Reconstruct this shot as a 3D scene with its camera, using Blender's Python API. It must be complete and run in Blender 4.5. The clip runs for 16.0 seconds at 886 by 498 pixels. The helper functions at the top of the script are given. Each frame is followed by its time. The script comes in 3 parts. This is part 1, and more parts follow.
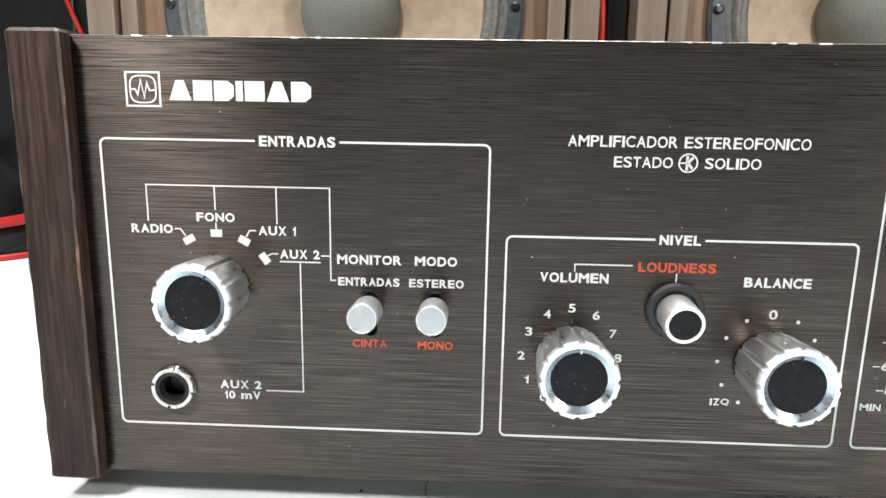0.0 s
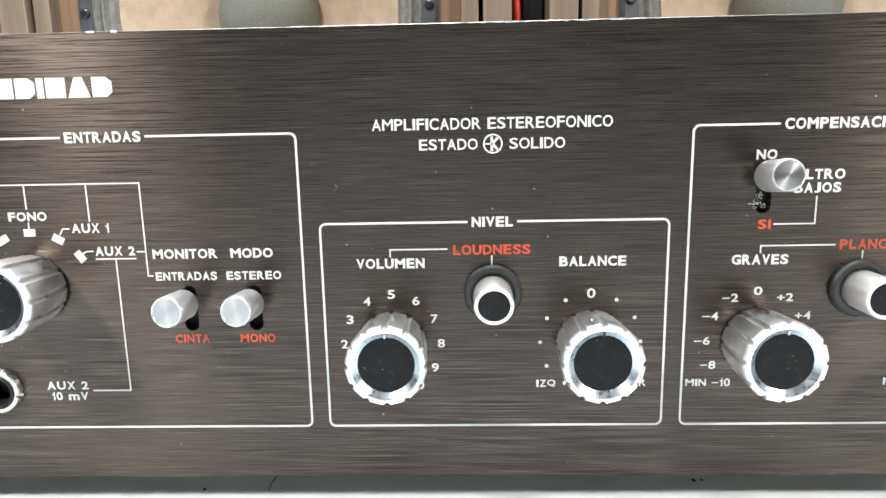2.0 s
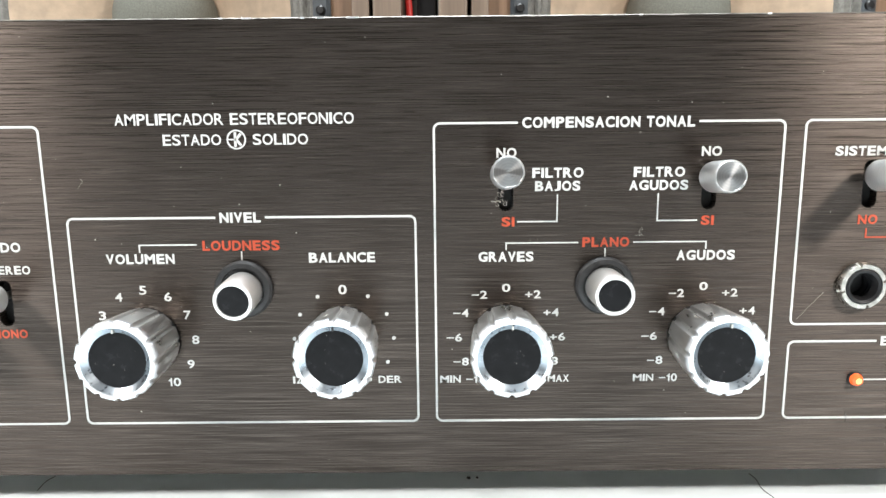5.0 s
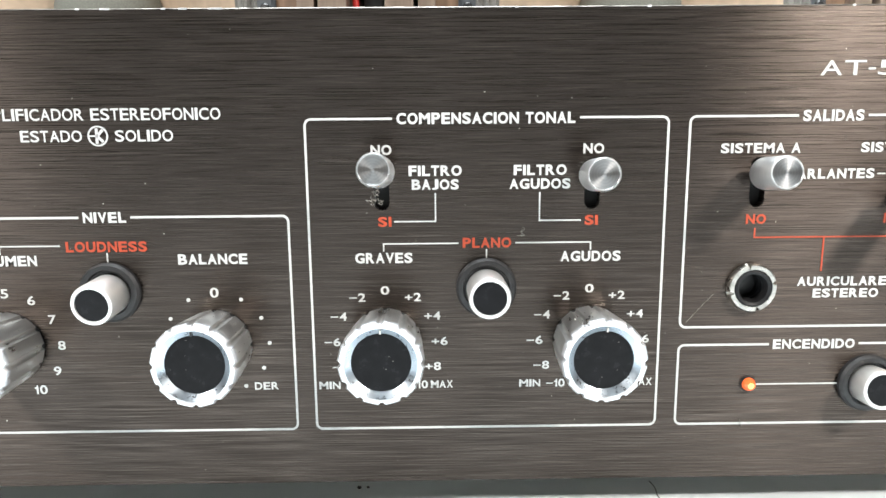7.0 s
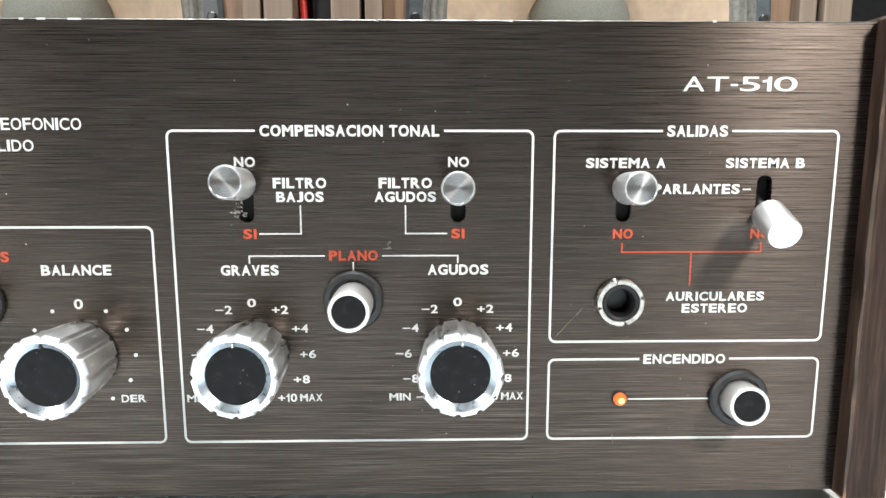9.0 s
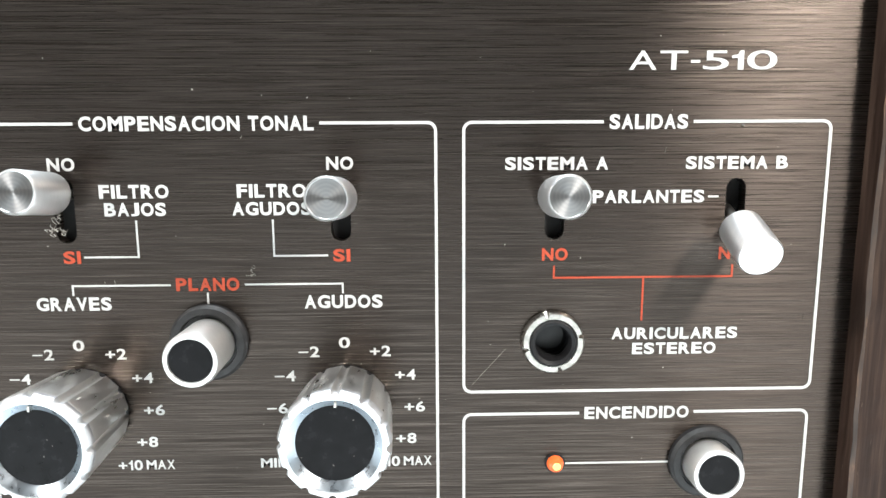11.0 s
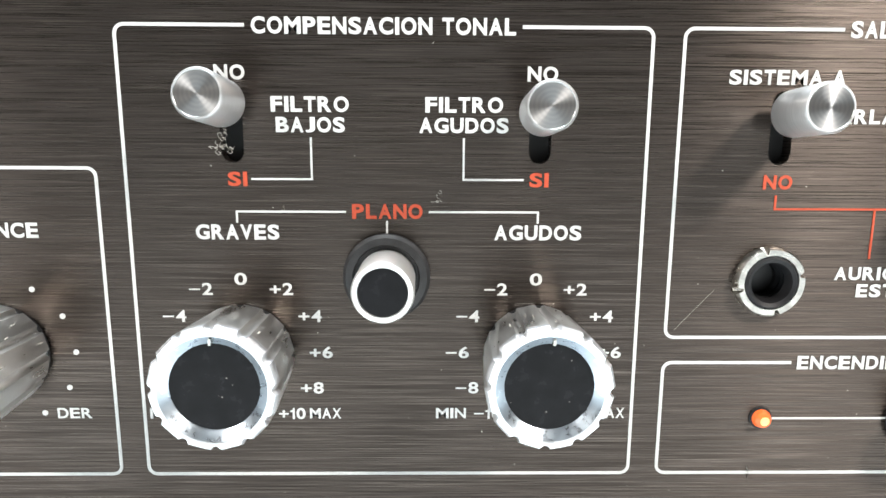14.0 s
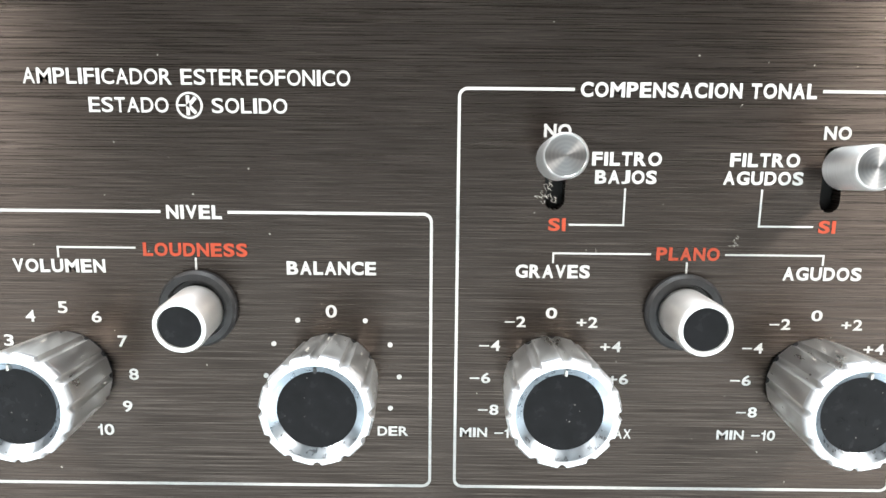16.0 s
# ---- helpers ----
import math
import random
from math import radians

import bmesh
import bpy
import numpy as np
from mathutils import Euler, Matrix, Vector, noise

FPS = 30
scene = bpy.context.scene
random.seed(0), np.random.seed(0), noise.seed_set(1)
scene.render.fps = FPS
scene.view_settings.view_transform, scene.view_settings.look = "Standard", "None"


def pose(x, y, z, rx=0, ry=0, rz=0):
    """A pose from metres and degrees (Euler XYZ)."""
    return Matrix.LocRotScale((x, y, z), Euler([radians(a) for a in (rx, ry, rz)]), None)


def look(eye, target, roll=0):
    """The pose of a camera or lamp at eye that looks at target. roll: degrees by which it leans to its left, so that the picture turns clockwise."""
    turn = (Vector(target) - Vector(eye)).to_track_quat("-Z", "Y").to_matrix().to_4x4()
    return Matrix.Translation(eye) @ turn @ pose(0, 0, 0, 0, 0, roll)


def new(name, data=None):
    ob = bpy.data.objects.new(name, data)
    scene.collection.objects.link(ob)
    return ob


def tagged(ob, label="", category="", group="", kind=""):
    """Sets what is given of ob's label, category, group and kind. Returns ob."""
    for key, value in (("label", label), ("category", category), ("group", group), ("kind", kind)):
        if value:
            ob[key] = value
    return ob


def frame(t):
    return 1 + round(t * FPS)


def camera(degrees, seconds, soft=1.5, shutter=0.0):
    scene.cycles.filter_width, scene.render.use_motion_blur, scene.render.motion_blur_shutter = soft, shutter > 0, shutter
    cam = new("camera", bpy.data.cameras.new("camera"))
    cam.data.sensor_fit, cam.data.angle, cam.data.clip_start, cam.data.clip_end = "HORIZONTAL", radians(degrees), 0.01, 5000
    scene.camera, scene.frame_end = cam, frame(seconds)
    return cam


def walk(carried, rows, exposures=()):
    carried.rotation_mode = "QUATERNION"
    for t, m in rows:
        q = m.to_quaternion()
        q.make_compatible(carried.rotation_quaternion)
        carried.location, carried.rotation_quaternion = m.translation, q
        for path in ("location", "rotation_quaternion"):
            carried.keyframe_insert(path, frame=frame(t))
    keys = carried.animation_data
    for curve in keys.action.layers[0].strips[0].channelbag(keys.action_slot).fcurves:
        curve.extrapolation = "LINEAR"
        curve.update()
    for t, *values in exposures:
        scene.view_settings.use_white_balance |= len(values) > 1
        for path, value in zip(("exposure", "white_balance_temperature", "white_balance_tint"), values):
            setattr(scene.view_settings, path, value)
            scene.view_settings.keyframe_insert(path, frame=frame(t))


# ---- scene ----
cam = camera(68.80, 16.0)
PATH = [
    (0, (-0.11475, -0.18322, 0.12285), (-0.15481, 0.79755, -0.06814), 0.99),
    (0.5, (-0.10009, -0.18259, 0.12245), (-0.14867, 0.79978, -0.05806), 0.56),
    (1, (-0.08850, -0.18017, 0.12097), (-0.13315, 0.80270, -0.05785), 0.31),
    (1.5, (-0.07601, -0.18111, 0.11841), (-0.11697, 0.80191, -0.06046), -0.60),
    (2, (-0.06312, -0.18126, 0.11722), (-0.09529, 0.80159, -0.06435), -1.15),
    (2.5, (-0.05536, -0.17832, 0.11572), (-0.07571, 0.80542, -0.06274), -0.49),
    (3, (-0.04340, -0.17684, 0.11501), (-0.05739, 0.80679, -0.06467), -0.37),
    (3.5, (-0.03142, -0.18008, 0.11539), (-0.04214, 0.80386, -0.06277), -0.39),
    (4, (-0.02340, -0.18061, 0.11366), (-0.02789, 0.80371, -0.06267), -0.26),
    (4.5, (-0.00910, -0.18097, 0.11437), (-0.01113, 0.80384, -0.05927), -0.49),
    (4.7, (-0.00395, -0.18199, 0.11354), (-0.00624, 0.80363, -0.05542), -0.51),
    (7, (0.03449, -0.17510, 0.11085), (0.04554, 0.81139, -0.05259), -0.48),
    (7.5, (0.04433, -0.17546, 0.11047), (0.06119, 0.81100, -0.05271), -0.21),
    (8, (0.05294, -0.17774, 0.11018), (0.07414, 0.80951, -0.04753), -0.11),
    (8.5, (0.06194, -0.17733, 0.10830), (0.08503, 0.80986, -0.04960), -0.13),
    (9, (0.06931, -0.17477, 0.11207), (0.08986, 0.81342, -0.03977), 0.01),
    (9.5, (0.07381, -0.17173, 0.11211), (0.08980, 0.81701, -0.03667), -0.13),
    (10, (0.08118, -0.16512, 0.11156), (0.10330, 0.82385, -0.03491), -0.06),
    (10.2, (0.08616, -0.15917, 0.11079), (0.11082, 0.82984, -0.03498), -0.45),
    (12.3, (0.09821, -0.11343, 0.11327), (0.11580, 0.87187, -0.05665), 0.03),
    (12.5, (0.09762, -0.11288, 0.10925), (0.11682, 0.87224, -0.06153), -0.03),
    (13, (0.09167, -0.11472, 0.10114), (0.10849, 0.86987, -0.07292), -0.24),
    (13.5, (0.07606, -0.11857, 0.09763), (0.09070, 0.86614, -0.07595), -0.04),
    (14, (0.05712, -0.12163, 0.09814), (0.07267, 0.86253, -0.07844), 0.32),
    (14.5, (0.03952, -0.12397, 0.09997), (0.04336, 0.86127, -0.07115), 0.36),
    (15, (0.02559, -0.12688, 0.10011), (0.02868, 0.85901, -0.06724), 0.39),
    (15.5, (0.01184, -0.13168, 0.10386), (0.01140, 0.85520, -0.05760), 0.64),
    (16, (-0.00281, -0.13404, 0.10760), (-0.00442, 0.85089, -0.06534), 0.56),
]
walk(cam, [(t, look(eye, target, roll)) for t, eye, target, roll in PATH],
     exposures=[(0.0, -0.60), (1.0, -0.47), (2.0, -0.36), (4.7, -0.36), (9.0, -0.36), (12.3, -0.34), (16.0, -0.28)])

# ---- light ----
TABLE = 0.0042
world = bpy.data.worlds.new("room_air")
scene.world = world
world.use_nodes = True
world.node_tree.nodes["Background"].inputs[0].default_value = (0.9, 0.95, 1.0, 1)
world.node_tree.nodes["Background"].inputs[1].default_value = 0.05


def lamp(name, eye, target, watts, size, colour):
    data = bpy.data.lights.new(name, "AREA")
    data.shape, data.size, data.energy, data.color = "DISK", size, watts, colour
    ob = new(name, data)
    ob.matrix_world = look(eye, target)
    return ob


lamp("desk_lamp_light", (-0.355, -0.20, 0.37), (-0.17, 0.0, 0.06), 3.2, 0.06, (1.0, 0.96, 0.91))
lamp("desk_lamp_light", (-0.15, -0.22, 0.50), (-0.06, 0.0, 0.06), 0.10, 0.06, (1.0, 0.96, 0.91))
lamp("desk_lamp_light", (0.372, -0.26, 0.38), (0.15, 0.0, 0.06), 4.2, 0.06, (1.0, 0.94, 0.87))
lamp("ceiling_light", (-0.10, 0.16, 2.0), (-0.10, 0.06, 0.0), 142.0, 1.3, (0.90, 0.97, 1.0))


# ---- materials ----
def material(name, colour, rough=0.5, metal=0.0, spec=0.5):
    m = bpy.data.materials.new(name)
    m.use_nodes = True
    b = m.node_tree.nodes["Principled BSDF"]
    b.inputs["Base Color"].default_value = (*colour, 1)
    b.inputs["Roughness"].default_value = rough
    b.inputs["Metallic"].default_value = metal
    b.inputs["Specular IOR Level"].default_value = spec
    return m, m.node_tree, b


def noise_tex(nt, scale, stretch=(1, 1, 1), detail=4.0, rough=0.6, coords="Object"):
    tc = nt.nodes.new("ShaderNodeTexCoord")
    mp = nt.nodes.new("ShaderNodeMapping")
    mp.inputs["Scale"].default_value = stretch
    n = nt.nodes.new("ShaderNodeTexNoise")
    n.inputs["Scale"].default_value, n.inputs["Detail"].default_value, n.inputs["Roughness"].default_value = scale, detail, rough
    nt.links.new(tc.outputs[coords], mp.inputs[0])
    nt.links.new(mp.outputs[0], n.inputs["Vector"])
    return n.outputs["Fac"]


def ramp(nt, fac, stops):
    r = nt.nodes.new("ShaderNodeValToRGB")
    while len(r.color_ramp.elements) < len(stops):
        r.color_ramp.elements.new(0.5)
    for e, (p, c) in zip(r.color_ramp.elements, stops):
        e.position, e.color = p, (*c, 1) if len(c) == 3 else c
    nt.links.new(fac, r.inputs[0])
    return r.outputs[0]


def spread(nt, fac, a, b, lo=0.3, hi=0.7):
    r = nt.nodes.new("ShaderNodeMapRange")
    for i, v in zip(range(1, 5), (lo, hi, a, b)):
        r.inputs[i].default_value = v
    nt.links.new(fac, r.inputs[0])
    return r.outputs[0]


def mixed(nt, fac, a, b, kind="MIX"):
    m = nt.nodes.new("ShaderNodeMix")
    m.data_type, m.blend_type = "RGBA", kind
    for sock, v in ((m.inputs[0], fac), (m.inputs[6], a), (m.inputs[7], b)):
        if isinstance(v, (int, float)):
            sock.default_value = v
        elif isinstance(v, tuple):
            sock.default_value = (*v, 1)
        else:
            nt.links.new(v, sock)
    return m.outputs[2]


def bump(nt, b, fac, strength, distance):
    n = nt.nodes.new("ShaderNodeBump")
    n.inputs["Strength"].default_value, n.inputs["Distance"].default_value = strength, distance
    nt.links.new(fac, n.inputs["Height"])
    nt.links.new(n.outputs[0], b.inputs["Normal"])


def mat_brushed():
    m, nt, b = material("brushed_bronze_aluminium", (0.08, 0.07, 0.06), 0.36, 0.92)
    fine = noise_tex(nt, 1.0, (50, 1, 6200), 3.0)
    mid = noise_tex(nt, 1.0, (28, 1, 3200), 3.0)
    broad = noise_tex(nt, 1.0, (15, 1, 560), 3.0)
    cloud = noise_tex(nt, 14.0, (1, 1, 1), 4.0)
    col = ramp(nt, fine, [(0.28, (0.039, 0.032, 0.027)), (0.52, (0.068, 0.056, 0.049)), (0.74, (0.142, 0.118, 0.104))])
    col = mixed(nt, 0.14, col, ramp(nt, broad, [(0.3, (0.55, 0.55, 0.55)), (0.7, (1.3, 1.27, 1.24))]), "MULTIPLY")
    col = mixed(nt, 0.35, col, ramp(nt, cloud, [(0.3, (0.74, 0.72, 0.72)), (0.7, (1.16, 1.13, 1.1))]), "MULTIPLY")
    col = mixed(nt, 0.28, col, ramp(nt, mid, [(0.36, (0.42, 0.42, 0.42)), (0.56, (1.0, 0.99, 0.98)), (0.68, (2.0, 1.96, 1.9))]), "MULTIPLY")
    nt.links.new(col, b.inputs["Base Color"])
    nt.links.new(spread(nt, mid, 0.43, 0.17, 0.36, 0.66), b.inputs["Roughness"])
    b.inputs["Anisotropic"].default_value, b.inputs["Anisotropic Rotation"].default_value = 0.95, 0.25
    tg = nt.nodes.new("ShaderNodeTangent")
    tg.direction_type, tg.axis = "RADIAL", "Z"
    nt.links.new(tg.outputs[0], b.inputs["Tangent"])
    bump(nt, b, mixed(nt, 0.5, fine, mid), 0.7, 0.00008)
    return m


def mat_wood():
    m, nt, b = material("dark_stained_wood", (0.05, 0.03, 0.02), 0.55, 0.0, 0.14)
    grain = noise_tex(nt, 1.0, (760, 760, 34), 5.0)
    wide = noise_tex(nt, 1.0, (120, 120, 9), 3.0)
    col = ramp(nt, grain, [(0.3, (0.014, 0.0068, 0.0046)), (0.50, (0.028, 0.0168, 0.0126)), (0.72, (0.058, 0.038, 0.029))])
    col = mixed(nt, 0.6, col, ramp(nt, wide, [(0.35, (0.6, 0.58, 0.56)), (0.65, (1.2, 1.12, 1.05))]), "MULTIPLY")
    nick = noise_tex(nt, 1.0, (900, 900, 130), 2.0)
    col = mixed(nt, ramp(nt, nick, [(0.72, (0, 0, 0)), (0.78, (0.3, 0.3, 0.3))]), col, (0.22, 0.17, 0.13))
    nt.links.new(col, b.inputs["Base Color"])
    nt.links.new(spread(nt, grain, 0.48, 0.66), b.inputs["Roughness"])
    bump(nt, b, grain, 0.5, 0.0002)
    return m


def mat_worn():
    m, nt, b = material("worn_wood_edge", (0.3, 0.17, 0.09), 0.5)
    patch = noise_tex(nt, 1.0, (260, 260, 70), 4.0)
    nt.links.new(ramp(nt, patch, [(0.42, (0.035, 0.023, 0.017)), (0.58, (0.07, 0.040, 0.026)), (0.76, (0.30, 0.16, 0.085))]), b.inputs["Base Color"])
    bump(nt, b, patch, 0.4, 0.0002)
    return m


def mat_metal(name, colour, rough, wear=0.25, scale=300.0, stretch=(1, 1, 1), relief=0.05, vary=1.0):
    m, nt, b = material(name, colour, rough, 1.0)
    n = noise_tex(nt, scale, stretch, 4.0)
    dark = tuple(c * (1 - wear) for c in colour)
    nt.links.new(ramp(nt, n, [(0.35, dark), (0.6, colour)]), b.inputs["Base Color"])
    nt.links.new(spread(nt, n, rough * (1 + 0.35 * vary), rough * (1 - 0.25 * vary)), b.inputs["Roughness"])
    bump(nt, b, n, relief, 0.00005)
    return m


def mat_spun():
    m, nt, b = material("spun_aluminium_end", (0.66, 0.66, 0.66), 0.34, 1.0)
    b.inputs["Anisotropic"].default_value, b.inputs["Anisotropic Rotation"].default_value = 0.75, 0.25
    tg = nt.nodes.new("ShaderNodeTangent")
    tg.direction_type, tg.axis = "RADIAL", "Y"
    nt.links.new(tg.outputs[0], b.inputs["Tangent"])
    tc = nt.nodes.new("ShaderNodeTexCoord")
    w = nt.nodes.new("ShaderNodeTexWave")
    w.wave_type, w.rings_direction = "RINGS", "Y"
    w.inputs["Scale"].default_value, w.inputs["Distortion"].default_value = 420.0, 1.5
    nt.links.new(tc.outputs["Object"], w.inputs["Vector"])
    nt.links.new(ramp(nt, w.outputs["Fac"], [(0.2, (0.49, 0.49, 0.50)), (0.8, (0.54, 0.54, 0.54))]), b.inputs["Base Color"])
    bump(nt, b, w.outputs["Fac"], 0.02, 0.00003)
    return m


def mat_grainy(name, colour, rough, amount=0.25, scale=60.0, relief=0.0, spec=0.5):
    m, nt, b = material(name, colour, rough, 0.0, spec)
    n = noise_tex(nt, scale, (1, 1, 1), 6.0)
    lo, hi = tuple(c * (1 - amount) for c in colour), tuple(min(1, c * (1 + amount)) for c in colour)
    nt.links.new(ramp(nt, n, [(0.35, lo), (0.65, hi)]), b.inputs["Base Color"])
    nt.links.new(spread(nt, n, rough * 0.9, min(1, rough * 1.15)), b.inputs["Roughness"])
    if relief:
        bump(nt, b, n, 0.5, relief)
    return m


def mat_veneer(name, lo, hi):
    m, nt, b = material(name, hi, 0.5)
    n = noise_tex(nt, 1.0, (160, 160, 7), 5.0)
    nt.links.new(ramp(nt, n, [(0.3, lo), (0.7, hi)]), b.inputs["Base Color"])
    bump(nt, b, n, 0.2, 0.0002)
    return m


BRUSHED, WOOD, WORN = mat_brushed(), mat_wood(), mat_worn()
EDGE = mat_metal("bare_aluminium_edge", (0.26, 0.245, 0.225), 0.45, 0.6, 220.0)
ALU = mat_metal("turned_aluminium", (0.88, 0.89, 0.90), 0.40, 0.08, 1.0, (90, 4200, 90), 0.02, 0.4)
KNOBSIDE = mat_metal("scuffed_aluminium", (0.92, 0.92, 0.91), 0.33, 0.08, 1.0, (300, 90, 300), 0.01)
RIM = mat_metal("bright_aluminium_rim", (0.92, 0.94, 0.97), 0.42, 0.06, 900.0)
# aluminium bevel; the dim blue-grey reflection is put into its colour
BEVEL = mat_metal("reflection_tinted_bevel", (0.45, 0.51, 0.57), 0.30, 0.06, 700.0)
NICKEL = mat_metal("nickel_plate", (0.52, 0.50, 0.46), 0.30, 0.30, 500.0)
SPUN = mat_spun()
SLEEVE = mat_metal("satin_aluminium_sleeve", (0.88, 0.87, 0.85), 0.46, 0.03, 900.0, (1, 1, 1), 0.0, 0.1)
INK = mat_grainy("white_screen_ink", (0.54, 0.54, 0.53), 0.55, 0.06, 900.0)
REDINK = mat_grainy("red_screen_ink", (0.40, 0.050, 0.015), 0.55, 0.12, 900.0)
BLACK = mat_grainy("black_plastic", (0.012, 0.012, 0.013), 0.32, 0.3, 200.0)
INLAY = mat_grainy("black_inlay_disc", (0.006, 0.006, 0.007), 0.25, 0.4, 350.0, 0.0, 0.12)
# near-black colour standing in for the shade inside slots and bores
CAVITY_SHADE = mat_grainy("cavity_shade", (0.004, 0.004, 0.004), 0.8, 0.2, 100.0)
RUBBER = mat_grainy("black_rubber", (0.02, 0.02, 0.02), 0.7, 0.2, 200.0)
BUSH = mat_grainy("dark_grey_bush", (0.010, 0.010, 0.011), 0.5, 0.3, 300.0, 0.0, 0.25)
COLLAR = mat_grainy("dull_black_collar", (0.016, 0.016, 0.017), 0.48, 0.45, 700.0, 0.00006, 0.4)
STEEL = mat_metal("lacquered_steel", (0.08, 0.08, 0.08), 0.5, 0.2, 90.0)
DESK = mat_grainy("white_laminate", (0.76, 0.82, 0.85), 0.35, 0.05, 45.0)
WALL = mat_grainy("wall_paint", (0.17, 0.15, 0.13), 0.85, 0.05, 12.0)
CEIL = mat_grainy("ceiling_paint", (0.34, 0.33, 0.32), 0.9, 0.03, 12.0)
FLOORM = mat_grainy("floor_tile", (0.32, 0.28, 0.24), 0.5, 0.2, 8.0)
BOXEDGE = mat_veneer("pale_veneer", (0.16, 0.115, 0.085), (0.27, 0.205, 0.155))
BAFFLE = mat_veneer("brown_veneer", (0.15, 0.085, 0.05), (0.27, 0.165, 0.10))
CONE = mat_grainy("paper_cone", (0.52, 0.40, 0.295), 0.85, 0.14, 70.0, 0.0004)
CAP = mat_grainy("grey_felt_cap", (0.17, 0.17, 0.145), 0.9, 0.2, 900.0, 0.0003)
SURROUND = mat_grainy("grey_cloth_surround", (0.20, 0.195, 0.18), 0.85, 0.25, 300.0, 0.0003)
BASKET = mat_grainy("blue_grey_basket", (0.055, 0.065, 0.075), 0.45, 0.3, 120.0)
REDPL = mat_grainy("red_plastic", (0.55, 0.025, 0.02), 0.4, 0.15, 90.0)
LINT = mat_grainy("pale_lint", (0.36, 0.34, 0.31), 0.9, 0.2, 400.0)


def mat_glow(name, lo, hi, strength):
    m, nt, b = material(name, hi, 0.2)
    n = noise_tex(nt, 900.0)
    nt.links.new(ramp(nt, n, [(0.35, lo), (0.65, hi)]), b.inputs["Emission Color"])
    b.inputs["Emission Strength"].default_value = strength
    return m


LED = mat_glow("orange_indicator", (0.55, 0.06, 0.02), (0.80, 0.13, 0.03), 0.5)
LEDCORE = mat_glow("indicator_core", (1.0, 0.38, 0.10), (1.0, 0.52, 0.16), 1.05)


# ---- building helpers ----
def mesh_of(bm, name, mat, smooth=False):
    bmesh.ops.recalc_face_normals(bm, faces=bm.faces)
    me = bpy.data.meshes.new(name)
    bm.to_mesh(me)
    bm.free()
    me.materials.append(mat)
    if smooth:
        me.polygons.foreach_set("use_smooth", [True] * len(me.polygons))
        me.set_sharp_from_angle(angle=radians(35))
    return me


def part(name, bm, mat, parent=None, label="", smooth=False):
    ob = new(name, mesh_of(bm, name, mat, smooth))
    if parent:
        ob.parent = parent
    return tagged(ob, label) if label else ob


def thing(name, label, category, group="", at=(0, 0, 0)):
    ob = new(name)
    ob.location = at
    ob.empty_display_size = 0.02
    return tagged(ob, label, category, group)


def add_box(bm, x0, x1, y0, y1, z0, z1, bevel=0.0):
    b = bmesh.new()
    bmesh.ops.create_cube(b, size=1)
    for v in b.verts:
        v.co = Vector(((x0 + x1) / 2 + v.co.x * (x1 - x0), (y0 + y1) / 2 + v.co.y * (y1 - y0), (z0 + z1) / 2 + v.co.z * (z1 - z0)))
    if bevel:
        bmesh.ops.bevel(b, geom=b.edges[:], offset=bevel, segments=2, profile=0.6, affect="EDGES")
    me = bpy.data.meshes.new("tmp")
    b.to_mesh(me)
    b.free()
    bm.from_mesh(me)
    bpy.data.meshes.remove(me)
    return bm


def box(*a, **k):
    return add_box(bmesh.new(), *a, **k)


def turned(profile, n=48, wave=None, m=None):
    """A solid turned round the y axis. profile: (radius, y). wave(angle, row): factor on the radius."""
    bm = bmesh.new()
    rings = []
    for row, (r, y) in enumerate(profile):
        ring = []
        if r < 1e-7:
            ring = [bm.verts.new((0, y, 0))]
        else:
            for i in range(n):
                a = 2 * math.pi * i / n
                k = wave(a, row) if wave else 1.0
                ring.append(bm.verts.new((r * k * math.sin(a), y, r * k * math.cos(a))))
        rings.append(ring)
    for p, q in zip(rings, rings[1:]):
        for i in range(n):
            j = (i + 1) % n
            if len(p) == 1 and len(q) == 1:
                continue
            if len(p) == 1:
                bm.faces.new((p[0], q[i], q[j]))
            elif len(q) == 1:
                bm.faces.new((p[i], p[j], q[0]))
            else:
                bm.faces.new((p[i], p[j], q[j], q[i]))
    if m:
        bm.transform(m)
    return bm


def aim(base, tip):
    """Turns -y onto the way from base to tip, and moves the origin to base."""
    way = (Vector(tip) - Vector(base)).normalized()
    return Matrix.Translation(base) @ Vector((0, -1, 0)).rotation_difference(way).to_matrix().to_4x4()


# ---- room ----
def slab(name, dims, mat, label, category):
    ob = part(name, box(*dims), mat)
    return tagged(ob, label, category, kind="structure")


FLOOR_Z = TABLE - 0.75
slab("floor", (-2.2, 2.2, -2.4, 1.8, FLOOR_Z - 0.1, FLOOR_Z), FLOORM, "brown tiled floor below the desk", "floor")
slab("ceiling", (-2.2, 2.2, -2.4, 1.8, 2.1, 2.2), CEIL, "plain grey painted ceiling", "ceiling")
slab("wall_north", (-2.2, 2.2, 1.8, 1.9, FLOOR_Z, 2.1), WALL, "plain taupe painted wall behind the speakers", "wall")
slab("wall_south", (-2.2, 2.2, -2.5, -2.4, FLOOR_Z, 2.1), WALL, "plain taupe painted wall", "wall")
slab("wall_west", (-2.3, -2.2, -2.4, 1.8, FLOOR_Z, 2.1), WALL, "plain taupe painted wall", "wall")
slab("wall_east", (2.2, 2.3, -2.4, 1.8, FLOOR_Z, 2.1), WALL, "plain taupe painted wall", "wall")


